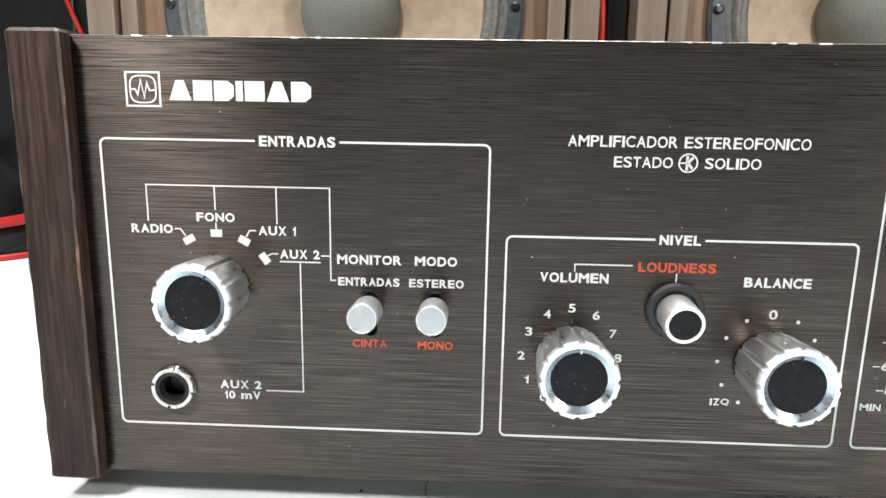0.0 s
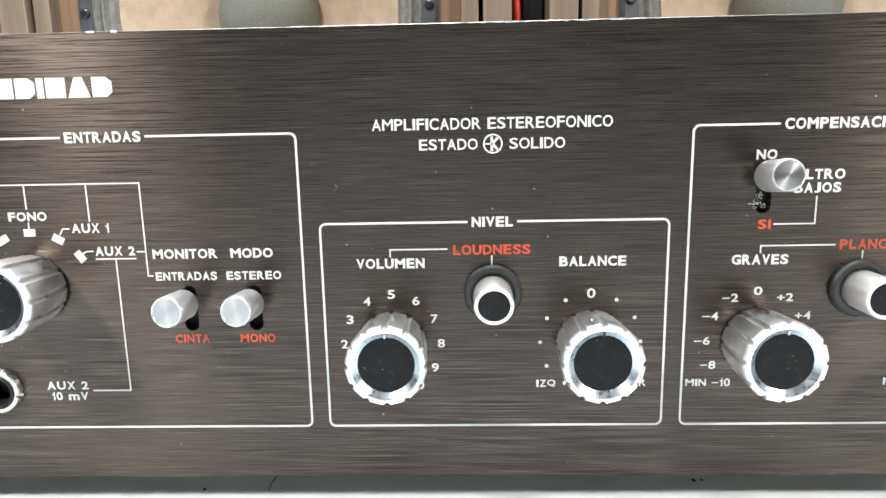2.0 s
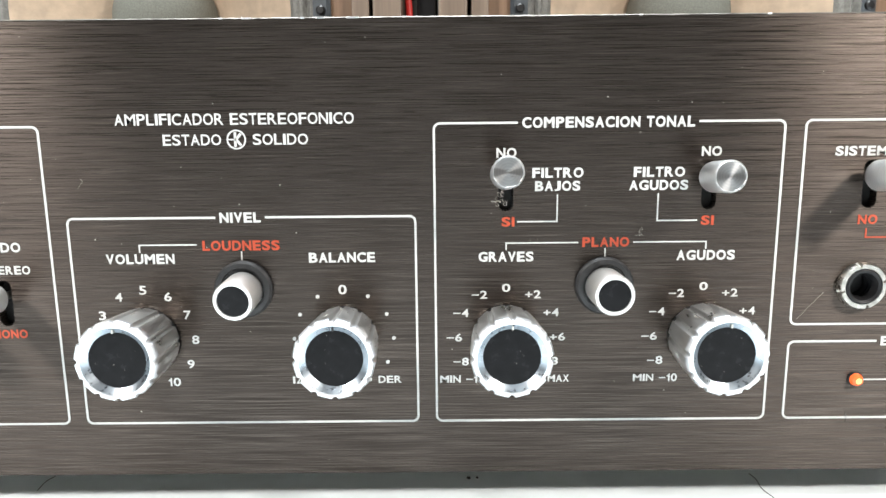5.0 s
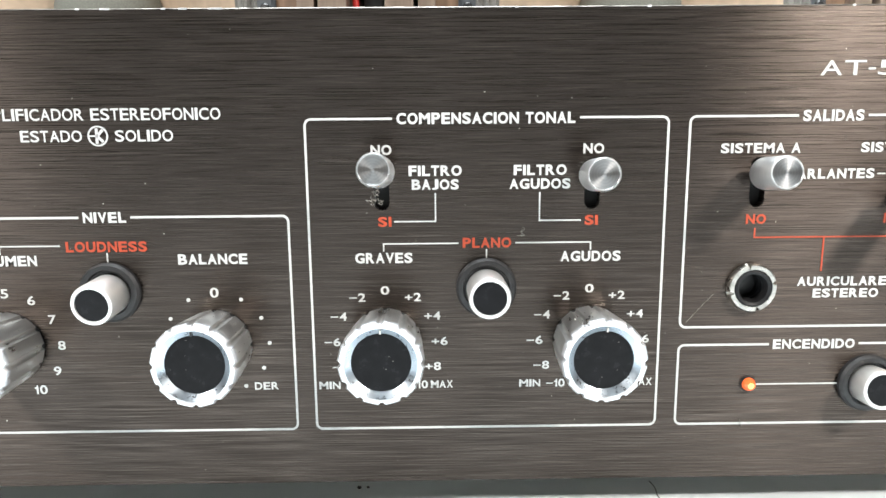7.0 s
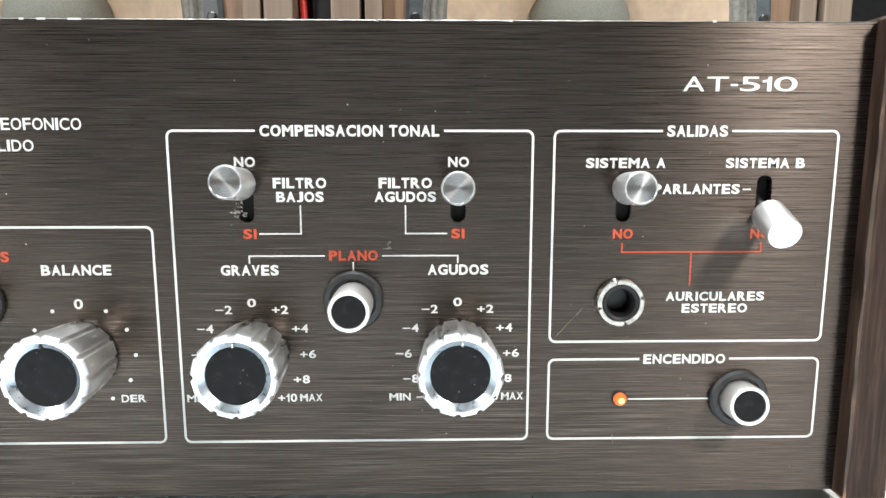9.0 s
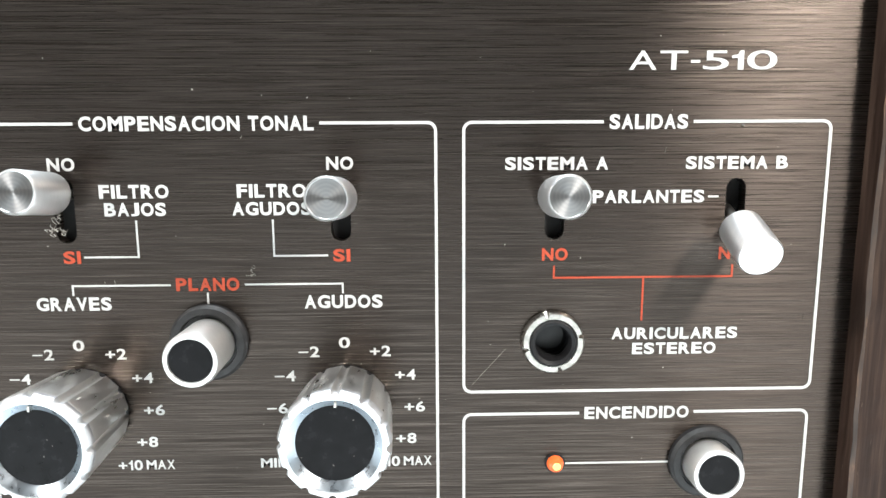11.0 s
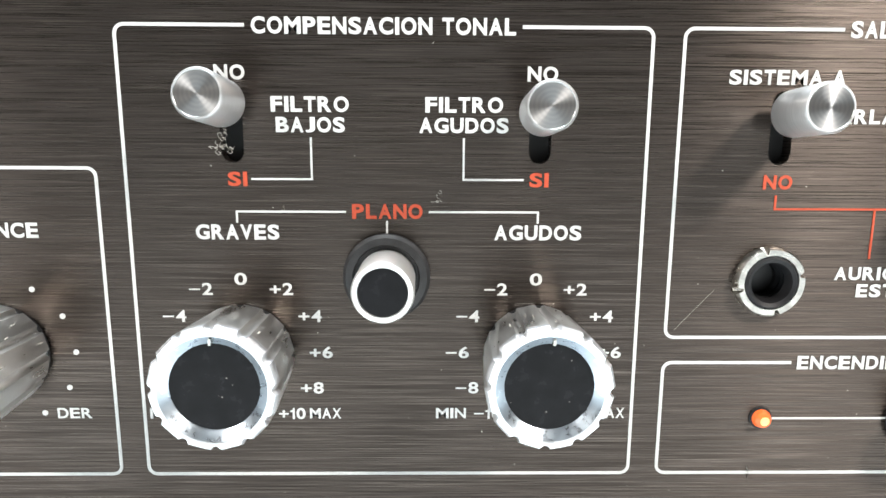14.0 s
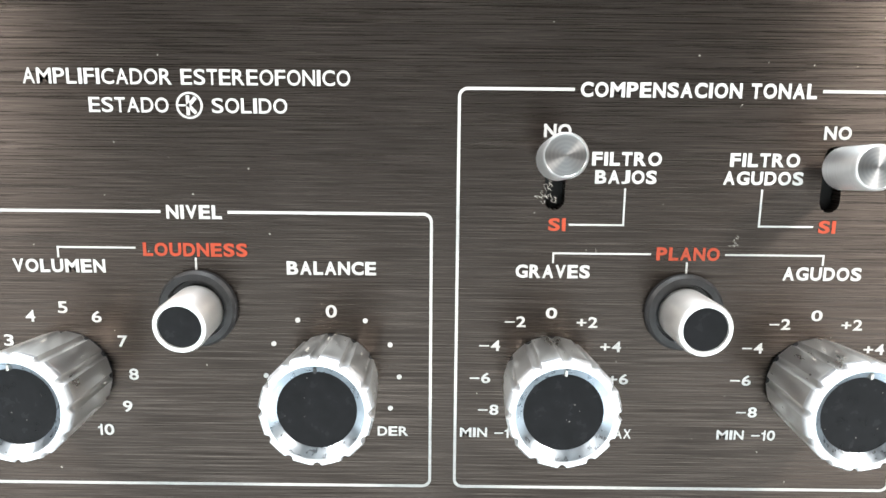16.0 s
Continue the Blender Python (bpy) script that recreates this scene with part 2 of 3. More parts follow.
def desk():
    t = thing("desk", "white laminate desk under the amplifier and loudspeakers", "desk", at=(0, 0, FLOOR_Z))
    up = -FLOOR_Z
    part("desktop", box(-1.2, 1.2, -0.75, 0.95, TABLE - 0.03 + up, TABLE + up, bevel=0.003), DESK, t)
    for x in (-1.15, 1.10):
        for y in (-0.70, 0.86):
            part("leg", box(x, x + 0.05, y, y + 0.05, 0, TABLE - 0.03 + up, bevel=0.003), STEEL, t)


desk()


# ---- amplifier ----
AMP = thing("stereo_amplifier", "vintage stereo amplifier with brushed bronze panel and dark wooden cheeks", "amplifier", at=(0, 0, TABLE))
PX0, PX1, PZ0, PZ1 = -0.2272, 0.1872, 0.0135, 0.1452


def amp_part(name, bm, mat, parent=None, label="", smooth=False):
    bm.transform(Matrix.Translation((0, 0, -TABLE)))
    return part(name, bm, mat, parent or AMP, label, smooth)


SLOTS = [(-0.1434, 0.0670), (-0.1243, 0.0670), (0.0200, 0.0993), (0.0770, 0.0993), (0.1220, 0.0993), (0.1604, 0.0985)]
JACKS = [(-0.2039, 0.0421), (0.1220, 0.0702)]


def front_panel():
    """A plate with rounded slots and jack holes cut through it."""
    bm = bmesh.new()
    outer = [(PX0, PZ0), (PX1, PZ0), (PX1, PZ1), (PX0, PZ1)]
    loops = [outer]
    for x, z in SLOTS:
        r, h = 0.0021, 0.0068
        loop = [(x + r * math.cos(a), z + h - r + r * math.sin(a)) for a in np.linspace(0, math.pi, 9)]
        loop += [(x + r * math.cos(a), z - h + r + r * math.sin(a)) for a in np.linspace(math.pi, 2 * math.pi, 9)]
        loops.append(loop)
    for x, z in JACKS:
        loops.append([(x + 0.0045 * math.cos(a), z + 0.0045 * math.sin(a)) for a in np.linspace(0, 2 * math.pi, 25)[:-1]])
    edges, rings = [], []
    for loop in loops:
        vs = [bm.verts.new((x, 0, z)) for x, z in loop]
        rings.append(vs)
        edges += [bm.edges.new((vs[i], vs[(i + 1) % len(vs)])) for i in range(len(vs))]
    bmesh.ops.triangle_fill(bm, use_beauty=True, edges=edges)
    front = bm.faces[:]
    made = bmesh.ops.extrude_face_region(bm, geom=front)
    for v in made["geom"]:
        if isinstance(v, bmesh.types.BMVert):
            v.co.y += 0.003
    return amp_part("front_panel", bm, BRUSHED, label="brushed dark bronze aluminium panel with white printing")


PANEL = front_panel()


def edge_strip():
    """The bare worn metal along the panel's top edge, uneven and chipped."""
    bm = bmesh.new()
    rng = random.Random(3)
    n = 140
    lower, upper = [], []
    for i in range(n + 1):
        x = PX0 + (PX1 - PX0) * i / n
        chip = 0.0009 * max(0, rng.random() - 0.86) / 0.14 if 2 < i < n - 2 else 0
        lower.append(bm.verts.new((x, -0.00012, PZ1 - 0.00008 - chip * 0.12)))
        upper.append(bm.verts.new((x, 0.0001, PZ1 + 0.00014)))
    back = [bm.verts.new((v.co.x, 0.0029, PZ1 + 0.00014)) for v in upper]
    for i in range(n):
        bm.faces.new((lower[i], lower[i + 1], upper[i + 1], upper[i]))
        bm.faces.new((upper[i], upper[i + 1], back[i + 1], back[i]))
    amp_part("panel_edge", bm, EDGE, PANEL, "bare worn aluminium edge")


edge_strip()
for x, w in ((-0.2080, 0.0030), (-0.1990, 0.0012), (-0.1640, 0.0022), (-0.1575, 0.0016), (-0.0570, 0.0010), (-0.0500, 0.0026), (-0.0350, 0.0012), (-0.0300, 0.0022), (-0.0215, 0.0034), (0.0560, 0.0009), (0.0905, 0.0011), (0.1440, 0.0008)):
    amp_part("edge_chip", box(x - w / 2, x + w / 2, -0.0002, 0.0006, PZ1 - 0.00025, PZ1 + 0.0002, bevel=0.00008), ALU, PANEL, "bright nick in the edge")


def cheek(xi, xo, label):
    """Wooden side: chamfered inner front edge, slightly uneven arrises. xi: face at the panel, xo: outer face."""
    s = 1 if xo > xi else -1
    outline = [(xi, 0.27), (xi, -0.0008), (xi + s * 0.0001, -0.0046), (xi + s * 0.0007, -0.0052), (xo - s * 0.0007, -0.0052), (xo, -0.0044), (xo, 0.27)]
    bm = bmesh.new()
    rng = random.Random(5 + (s > 0))
    levels = [0.0125, 0.0135] + [0.0135 + 0.131 * i / 26 for i in range(1, 26)] + [0.1455, 0.1465]
    rings = []
    for k, z in enumerate(levels):
        end = k in (0, len(levels) - 1)
        ring = []
        for i, (x, y) in enumerate(outline):
            j = 0.0002 if 1 < i < 6 else 0.0
            inset = 0.0009 if end else 0.0
            mid = (xi + xo) / 2
            ring.append(bm.verts.new((x + (mid - x) / abs(mid - x) * inset * 0.8 + rng.uniform(-j, j), y + (inset if y < 0.1 else -inset) + rng.uniform(-j, j), z)))
        rings.append(ring)
    n = len(outline)
    for p, q in zip(rings, rings[1:]):
        for i in range(n):
            bm.faces.new((p[i], p[(i + 1) % n], q[(i + 1) % n], q[i]))
    for f in bm.faces:
        cx = f.calc_center_median()
        if cx.y < 0 and (f.calc_area() < 6e-6 or cx.z < 0.0134 or cx.z > 0.1456):
            f.material_index = 1
    bm.faces.new(rings[0])
    bm.faces.new(rings[-1])
    ob = amp_part("side_cheek", bm, WOOD, label=label)
    ob.data.materials.append(WORN)
    return ob


cheek(PX0, -0.2426, "dark-stained wooden side with worn pale edges")
cheek(PX1, 0.1999, "dark-stained wooden side with worn pale edges")
amp_part("case", box(PX0 + 0.0005, PX1 - 0.0005, 0.0045, 0.262, 0.0150, 0.1425, bevel=0.001), STEEL, label="dark sheet-metal case behind the panel")
# added reflector, out of sight: brightens the desk strip under the amplifier
amp_part("bottom_reflector", box(PX0 + 0.002, PX1 - 0.002, 0.0040, 0.260, 0.0138, 0.0148), NICKEL, label="added unseen metal plate bouncing light onto the desk below")
for fx in (-0.19, 0.15):
    for fy in (0.05, 0.225):
        amp_part("foot", turned([(0, 0), (0.011, 0), (0.012, 0.004), (0.012, 0.0106), (0, 0.0106)], 24, m=Matrix.Translation((fx, fy, TABLE)) @ pose(0, 0, 0, 90)), RUBBER)

# ---- printing on the panel ----
INK_Y = -0.00012


def flat(bm, pts):
    """A thin inked patch with the outline pts (x, z)."""
    a = [bm.verts.new((x, INK_Y, z)) for x, z in pts]
    b = [bm.verts.new((x, 0.0, z)) for x, z in pts]
    bm.faces.new(a)
    for i in range(len(pts)):
        j = (i + 1) % len(pts)
        bm.faces.new((a[i], a[j], b[j], b[i]))


def stroke(pts, width, mat=INK, name="printed_line", closed=False):
    """A printed line of even width through pts, mitred at the corners."""
    bm = bmesh.new()
    P = [Vector(p) for p in pts]
    n = len(P)
    left, right = [], []
    for i in range(n):
        a = P[i] - P[i - 1] if (i or closed) else P[1] - P[0]
        b = P[(i + 1) % n] - P[i] if (i < n - 1 or closed) else P[i] - P[i - 1]
        a, b = a.normalized(), b.normalized()
        na, nb = Vector((-a.y, a.x)), Vector((-b.y, b.x))
        mit = (na + nb).normalized()
        k = width / 2 / max(0.35, mit.dot(na))
        left.append(P[i] + mit * k)
        right.append(P[i] - mit * k)
    for i in range(n if closed else n - 1):
        j = (i + 1) % n
        flat(bm, [left[i], left[j], right[j], right[i]])
    amp_part(name, bm, mat, PANEL)


def arc_corner(x, z, r, a0, a1):
    return [(x + r * math.cos(radians(a)), z + r * math.sin(radians(a))) for a in np.linspace(a0, a1, 7)]


def frame_line(x0, x1, z0, z1, gap_c, gap_w, width=0.00062, r=0.0017):
    """A rounded frame whose top is broken by its title."""
    pts = [(gap_c - gap_w / 2, z1)] + arc_corner(x0 + r, z1 - r, r, 90, 180) + arc_corner(x0 + r, z0 + r, r, 180, 270)
    pts += arc_corner(x1 - r, z0 + r, r, 270, 360) + arc_corner(x1 - r, z1 - r, r, 0, 90) + [(gap_c + gap_w / 2, z1)]
    stroke(pts, width, name="printed_frame")


ADVANCE = dict(zip("ABCDEFGHIJKLMNOPQRSTUVWXYZ", (.72, .72, .73, .72, .67, .62, .77, .72, .28, .56, .73, .61, .84, .73, .78, .67, .78, .72, .67, .62, .72, .68, .94, .68, .67, .62)))
ADVANCE.update({c: .57 for c in "023456789"})
ADVANCE.update({"1": .32, " ": .36, "-": .38, "\u2013": .60, "+": .60, "m": .92})
GLYPHS = {}


def glyph(c, bold):
    """One letter of the built-in font as triangles in a unit box."""
    if c == "1":  # a stem with a flag, as grotesque figures have it
        return np.array([(0.5, 0), (1, 0), (1, 1), (0.66, 1), (0.5, 0.80), (0, 0.74), (0, 0.60), (0.5, 0.62)]), [(0, 1, 2, 7), (7, 2, 3, 4), (7, 4, 5, 6)]
    if c == "9":  # the six, turned over
        P, F = glyph("6", bold)
        return 1 - P, F
    if (c, bold) not in GLYPHS:
        cu = bpy.data.curves.new("lettering", "FONT")
        cu.body, cu.offset, cu.resolution_u = c, bold, 5
        ob = bpy.data.objects.new("lettering", cu)
        scene.collection.objects.link(ob)
        bpy.context.view_layer.update()
        me = bpy.data.meshes.new_from_object(ob.evaluated_get(bpy.context.evaluated_depsgraph_get()))
        bpy.data.objects.remove(ob)
        P = np.array([v.co[:2] for v in me.vertices])
        P = (P - P.min(0)) / (P.max(0) - P.min(0))
        GLYPHS[c, bold] = P, [tuple(p.vertices) for p in me.polygons]
        bpy.data.meshes.remove(me)
    return GLYPHS[c, bold]


def letters(text, cx, cz, w, h, mat=INK, bold=0.036, wide=ADVANCE):
    """Words printed on the panel in even grotesque proportions, fitted to a width and a height in metres."""
    whole = sum(wide[c] for c in text) - 0.09
    k = w / whole
    verts, faces, at = [], [], cx - w / 2
    for c in text:
        if c != " ":
            P, F = glyph(c, bold)
            gw = (wide[c] - 0.09) * k
            low, tall = {"-": (0.36, 0.15), "\u2013": (0.40, 0.13), "+": (0.14, 0.66), "m": (0.0, 0.74)}.get(c, (0.0, 1.0))
            n = len(verts)
            verts += [(at + p[0] * gw, INK_Y, cz + (low + p[1] * tall - 0.5) * h - TABLE) for p in P]
            faces += [tuple(n + i for i in f) for f in F]
        at += wide[c] * k
    me = bpy.data.meshes.new("lettering")
    me.from_pydata(verts, [], faces)
    me.materials.append(mat)
    o = new("lettering", me)
    o.parent = PANEL
    return o


def dot(x, z, r=0.00055, mat=INK):
    bm = bmesh.new()
    flat(bm, [(x + r * math.cos(a), z + r * math.sin(a)) for a in np.linspace(0, 2 * math.pi, 17)[:-1]])
    amp_part("printed_dot", bm, mat, PANEL)


T, B = 0.1170, 0.0300
frame_line(-0.2210, -0.1095, B, T, -0.1640, 0.0242)
frame_line(-0.1040, -0.0055, B, 0.0914, -0.0550, 0.0140)
frame_line(0.0, 0.0970, B, T, 0.0482, 0.0500)
frame_line(0.1028, 0.1796, 0.0588, T, 0.1412, 0.0188)
frame_line(0.1028, 0.1796, B, 0.0536, 0.1412, 0.0256)
THIN = 0.00038
# inputs
letters("ENTRADAS", -0.1640, T, 0.0218, 0.0030)
letters("RADIO", -0.2075, 0.0912, 0.0123, 0.0026)
letters("FONO", -0.1885, 0.0949, 0.0113, 0.0026)
letters("AUX 1", -0.1705, 0.0913, 0.0109, 0.0027)
letters("AUX 2", -0.1640, 0.0845, 0.0117, 0.0027)
letters("MONITOR", -0.1436, 0.0834, 0.0190, 0.0028)
letters("MODO", -0.1242, 0.0834, 0.0123, 0.0028)
letters("ENTRADAS", -0.1438, 0.0768, 0.0181, 0.0025)
letters("ESTEREO", -0.1240, 0.0768, 0.0160, 0.0025)
letters("CINTA", -0.1436, 0.0579, 0.0103, 0.0026, REDINK)
letters("MONO", -0.1241, 0.0579, 0.0104, 0.0026, REDINK)
letters("AUX 2", -0.1832, 0.0435, 0.0127, 0.0026)
letters("10 mV", -0.1828, 0.0401, 0.0112, 0.0026)
stroke([(-0.2085, 0.0934), (-0.2085, 0.1040), (-0.1550, 0.1040), (-0.1550, 0.0770), (-0.1535, 0.0770)], THIN)
stroke([(-0.1885, 0.0970), (-0.1885, 0.1038)], THIN)
stroke([(-0.1705, 0.0932), (-0.1705, 0.1038)], THIN)
stroke([(-0.1577, 0.0842), (-0.1552, 0.0842)], THIN)
stroke([(-0.1700, 0.0822), (-0.1580, 0.0822)], THIN)
stroke([(-0.1640, 0.0820), (-0.1640, 0.0418), (-0.1755, 0.0418)], THIN)
stroke([(-0.2008, 0.0913), (-0.1991, 0.0913), (-0.1977, 0.0892)], THIN)
stroke([(-0.1885, 0.0932), (-0.1885, 0.0912)], THIN)
stroke([(-0.1767, 0.0912), (-0.1786, 0.0912), (-0.1797, 0.0894)], THIN)
stroke([(-0.1704, 0.0845), (-0.1723, 0.0845), (-0.1740, 0.0836)], THIN)
SEL = (-0.1889, 0.0740)
for ang in (-28, 0, 28, 54):
    a = radians(ang)
    cx, cz = -0.1885 + 0.0174 * math.sin(a), 0.0728 + 0.0174 * math.cos(a)
    u, v = Vector((math.cos(a), -math.sin(a))), Vector((math.sin(a), math.cos(a)))
    bm = bmesh.new()
    flat(bm, [Vector((cx, cz)) + u * i * 0.0017 + v * j * 0.0011 for i, j in ((-1, -1), (1, -1), (1, 1), (-1, 1))])
    amp_part("printed_flag", bm, INK, PANEL)
# maker's mark and name as plain shapes
MARK = (-0.2074, 0.1308)
stroke([(MARK[0] + i * 0.0048, MARK[1] + j * 0.0046) for i, j in ((-1, -1), (1, -1), (1, 1), (-1, 1))], 0.00055, closed=True, name="maker_mark")
stroke([(MARK[0] + 0.0037 * math.copysign(abs(math.cos(a)) ** 0.6, math.cos(a)), MARK[1] + 0.0037 * math.copysign(abs(math.sin(a)) ** 0.6, math.sin(a))) for a in np.linspace(0, 2 * math.pi, 33)[:-1]], 0.00042, closed=True, name="maker_mark")
stroke([(MARK[0] + i * 0.00093, MARK[1] + j * 0.00093) for i, j in ((-3.8, 0), (-2.4, 0), (-1.7, -1.6), (-0.6, 2.6), (0.3, -2.4), (1.3, 1.9), (2.0, -0.4), (3.8, -0.2))], 0.00042, name="maker_mark")
x = -0.2000
for w, kind in ((0.0064, 1), (0.0054, 0), (0.0056, 2), (0.0020, 0), (0.0056, 0), (0.0064, 1), (0.0056, 2)):
    bm = bmesh.new()
    if kind == 1:
        pts = [(x, 0.1279), (x + w, 0.1279), (x + w * 0.68, 0.1334), (x + w * 0.32, 0.1334)]
    elif kind == 2:
        pts = [(x, 0.1279), (x + w * 0.7, 0.1279), (x + w, 0.1292), (x + w, 0.1321), (x + w * 0.7, 0.1334), (x, 0.1334)]
    else:
        pts = [(x, 0.1279), (x + w, 0.1279), (x + w, 0.1334), (x, 0.1334)]
    flat(bm, pts)
    amp_part("maker_name_block", bm, INK, PANEL)
    x += w + 0.00055
# heading
letters("AMPLIFICADOR ESTEREOFONICO", -0.0550, 0.1187, 0.0660, 0.0031, bold=0.013)
letters("ESTADO", -0.0670, 0.1131, 0.0162, 0.0030, bold=0.013)
letters("SOLIDO", -0.0425, 0.1131, 0.0153, 0.0030, bold=0.013)
stroke([(-0.0547 + 0.0025 * math.cos(a), 0.1131 + 0.0025 * math.sin(a)) for a in np.linspace(0, 2 * math.pi, 25)[:-1]], 0.00042, closed=True, name="printed_symbol")
stroke([(-0.0550, 0.1151), (-0.0550, 0.1111)], 0.0007, name="printed_symbol")
stroke([(-0.0534, 0.1147), (-0.0548, 0.1131), (-0.0534, 0.1115)], 0.0007, name="printed_symbol")
stroke([(-0.0571, 0.1131), (-0.0552, 0.1131)], 0.0004, name="printed_symbol")
# level
KZ = 0.0557
VOL, BAL, GRA, AGU = -0.0843, -0.0268, 0.0203, 0.0770
letters("NIVEL", -0.0550, 0.0914, 0.0116, 0.0029)
letters("LOUDNESS", -0.0552, 0.0834, 0.0220, 0.0029, REDINK)
letters("VOLUMEN", -0.0842, 0.0797, 0.0196, 0.0029)
letters("BALANCE", -0.0266, 0.0797, 0.0189, 0.0029)
stroke([(-0.0842, 0.0815), (-0.0842, 0.0837), (-0.0678, 0.0837)], THIN)
stroke([(-0.0552, 0.0817), (-0.0552, 0.0790)], THIN)
for k, word in enumerate(("0", "1", "2", "3", "4", "5", "6", "7", "8", "9", "10")):
    a = radians(-150 + 30 * k)
    letters(word, VOL + 0.0142 * math.sin(a), KZ + 0.0149 * math.cos(a), 0.0036 if word == "10" else (0.0012 if word == "1" else 0.0021), 0.0026, bold=0.019)
letters("0", BAL, KZ + 0.0146, 0.0024, 0.0028, bold=0.019)
for k in (1, 2, 3, 4, 5):
    for s in (-1, 1):
        a = radians(30 * k * s)
        dot(BAL + 0.0145 * math.sin(a), KZ + 0.0145 * math.cos(a))
letters("IZQ", BAL - 0.0127, KZ - 0.0126, 0.0056, 0.0022, bold=0.022)
letters("DER", BAL + 0.0131, KZ - 0.0126, 0.0068, 0.0022, bold=0.022)
# tone
letters("COMPENSACION TONAL", 0.0482, T, 0.0476, 0.0030)
letters("NO", 0.0201, 0.1088, 0.0056, 0.0027)
letters("NO", 0.0771, 0.1088, 0.0056, 0.0027)
letters("FILTRO", 0.0345, 0.1032, 0.0143, 0.0028)
letters("BAJOS", 0.0345, 0.0995, 0.0127, 0.0028)
letters("FILTRO", 0.0628, 0.1032, 0.0143, 0.0028)
letters("AGUDOS", 0.0628, 0.0995, 0.0165, 0.0028)
letters("SI", 0.0207, 0.0895, 0.0036, 0.0027, REDINK)
letters("SI", 0.0770, 0.0895, 0.0036, 0.0027, REDINK)
letters("GRAVES", 0.0202, 0.0795, 0.0157, 0.0029)
letters("PLANO", 0.0485, 0.0835, 0.0133, 0.0028, REDINK)
letters("AGUDOS", 0.0771, 0.0795, 0.0166, 0.0029)
stroke([(0.0232, 0.0895), (0.0345, 0.0895), (0.0345, 0.0972)], THIN)
stroke([(0.0741, 0.0895), (0.0628, 0.0895), (0.0628, 0.0972)], THIN)
stroke([(0.0202, 0.0813), (0.0202, 0.0834), (0.0407, 0.0834)], THIN)
stroke([(0.0563, 0.0834), (0.0770, 0.0834), (0.0770, 0.0813)], THIN)
stroke([(0.0484, 0.0817), (0.0484, 0.0790)], THIN)
for cx in (GRA, AGU):
    for k, word in enumerate(("-10", "-8", "-6", "-4", "-2", "0", "+2", "+4", "+6", "+8", "+10")):
        a = radians(-150 + 30 * k)
        out = 0.0016 if abs(k - 5) == 5 else 0.0004
        letters(word.replace("-", "\u2013"), cx + (0.0146 * abs(math.sin(a)) + out) * (1 if k > 5 else -1 if k < 5 else 0), KZ + 0.0147 * math.cos(a), (0.0024, 0.0045, 0.0053)[len(word) - 1], 0.0024, bold=0.022)
    letters("MIN", cx - 0.0162, KZ - 0.0127, 0.0060, 0.0022, bold=0.022)
    letters("MAX", cx + 0.0155, KZ - 0.0127, 0.0062, 0.0022, bold=0.022)
# outputs
letters("AT-510", 0.1519, 0.1293, 0.0306, 0.0038, bold=0.004, wide={"A": 0.90, "T": 0.90, "-": 0.36, "5": 0.84, "1": 0.44, "0": 0.98})
letters("SALIDAS", 0.1412, T, 0.0164, 0.0030)
letters("SISTEMA A", 0.1222, 0.1085, 0.0216, 0.0027)
letters("SISTEMA B", 0.1602, 0.1085, 0.0216, 0.0027)
letters("PARLANTES", 0.1418, 0.1015, 0.0237, 0.0027)
stroke([(0.1545, 0.1014), (0.1567, 0.1014)], 0.0004)
letters("NO", 0.1222, 0.0893, 0.0055, 0.0027, REDINK)
letters("NO", 0.1602, 0.0893, 0.0055, 0.0027, REDINK)
stroke([(0.1221, 0.0868), (0.1221, 0.0842), (0.1606, 0.0842), (0.1606, 0.0868)], THIN, REDINK)
stroke([(0.1414, 0.0842), (0.1414, 0.0746)], THIN, REDINK)
letters("AURICULARES", 0.1488, 0.0717, 0.0276, 0.0026)
letters("ESTEREO", 0.1488, 0.0683, 0.0184, 0.0026)
letters("ENCENDIDO", 0.1412, 0.0536, 0.0233, 0.0028)
stroke([(0.1255, 0.0418), (0.1500, 0.0418)], THIN)


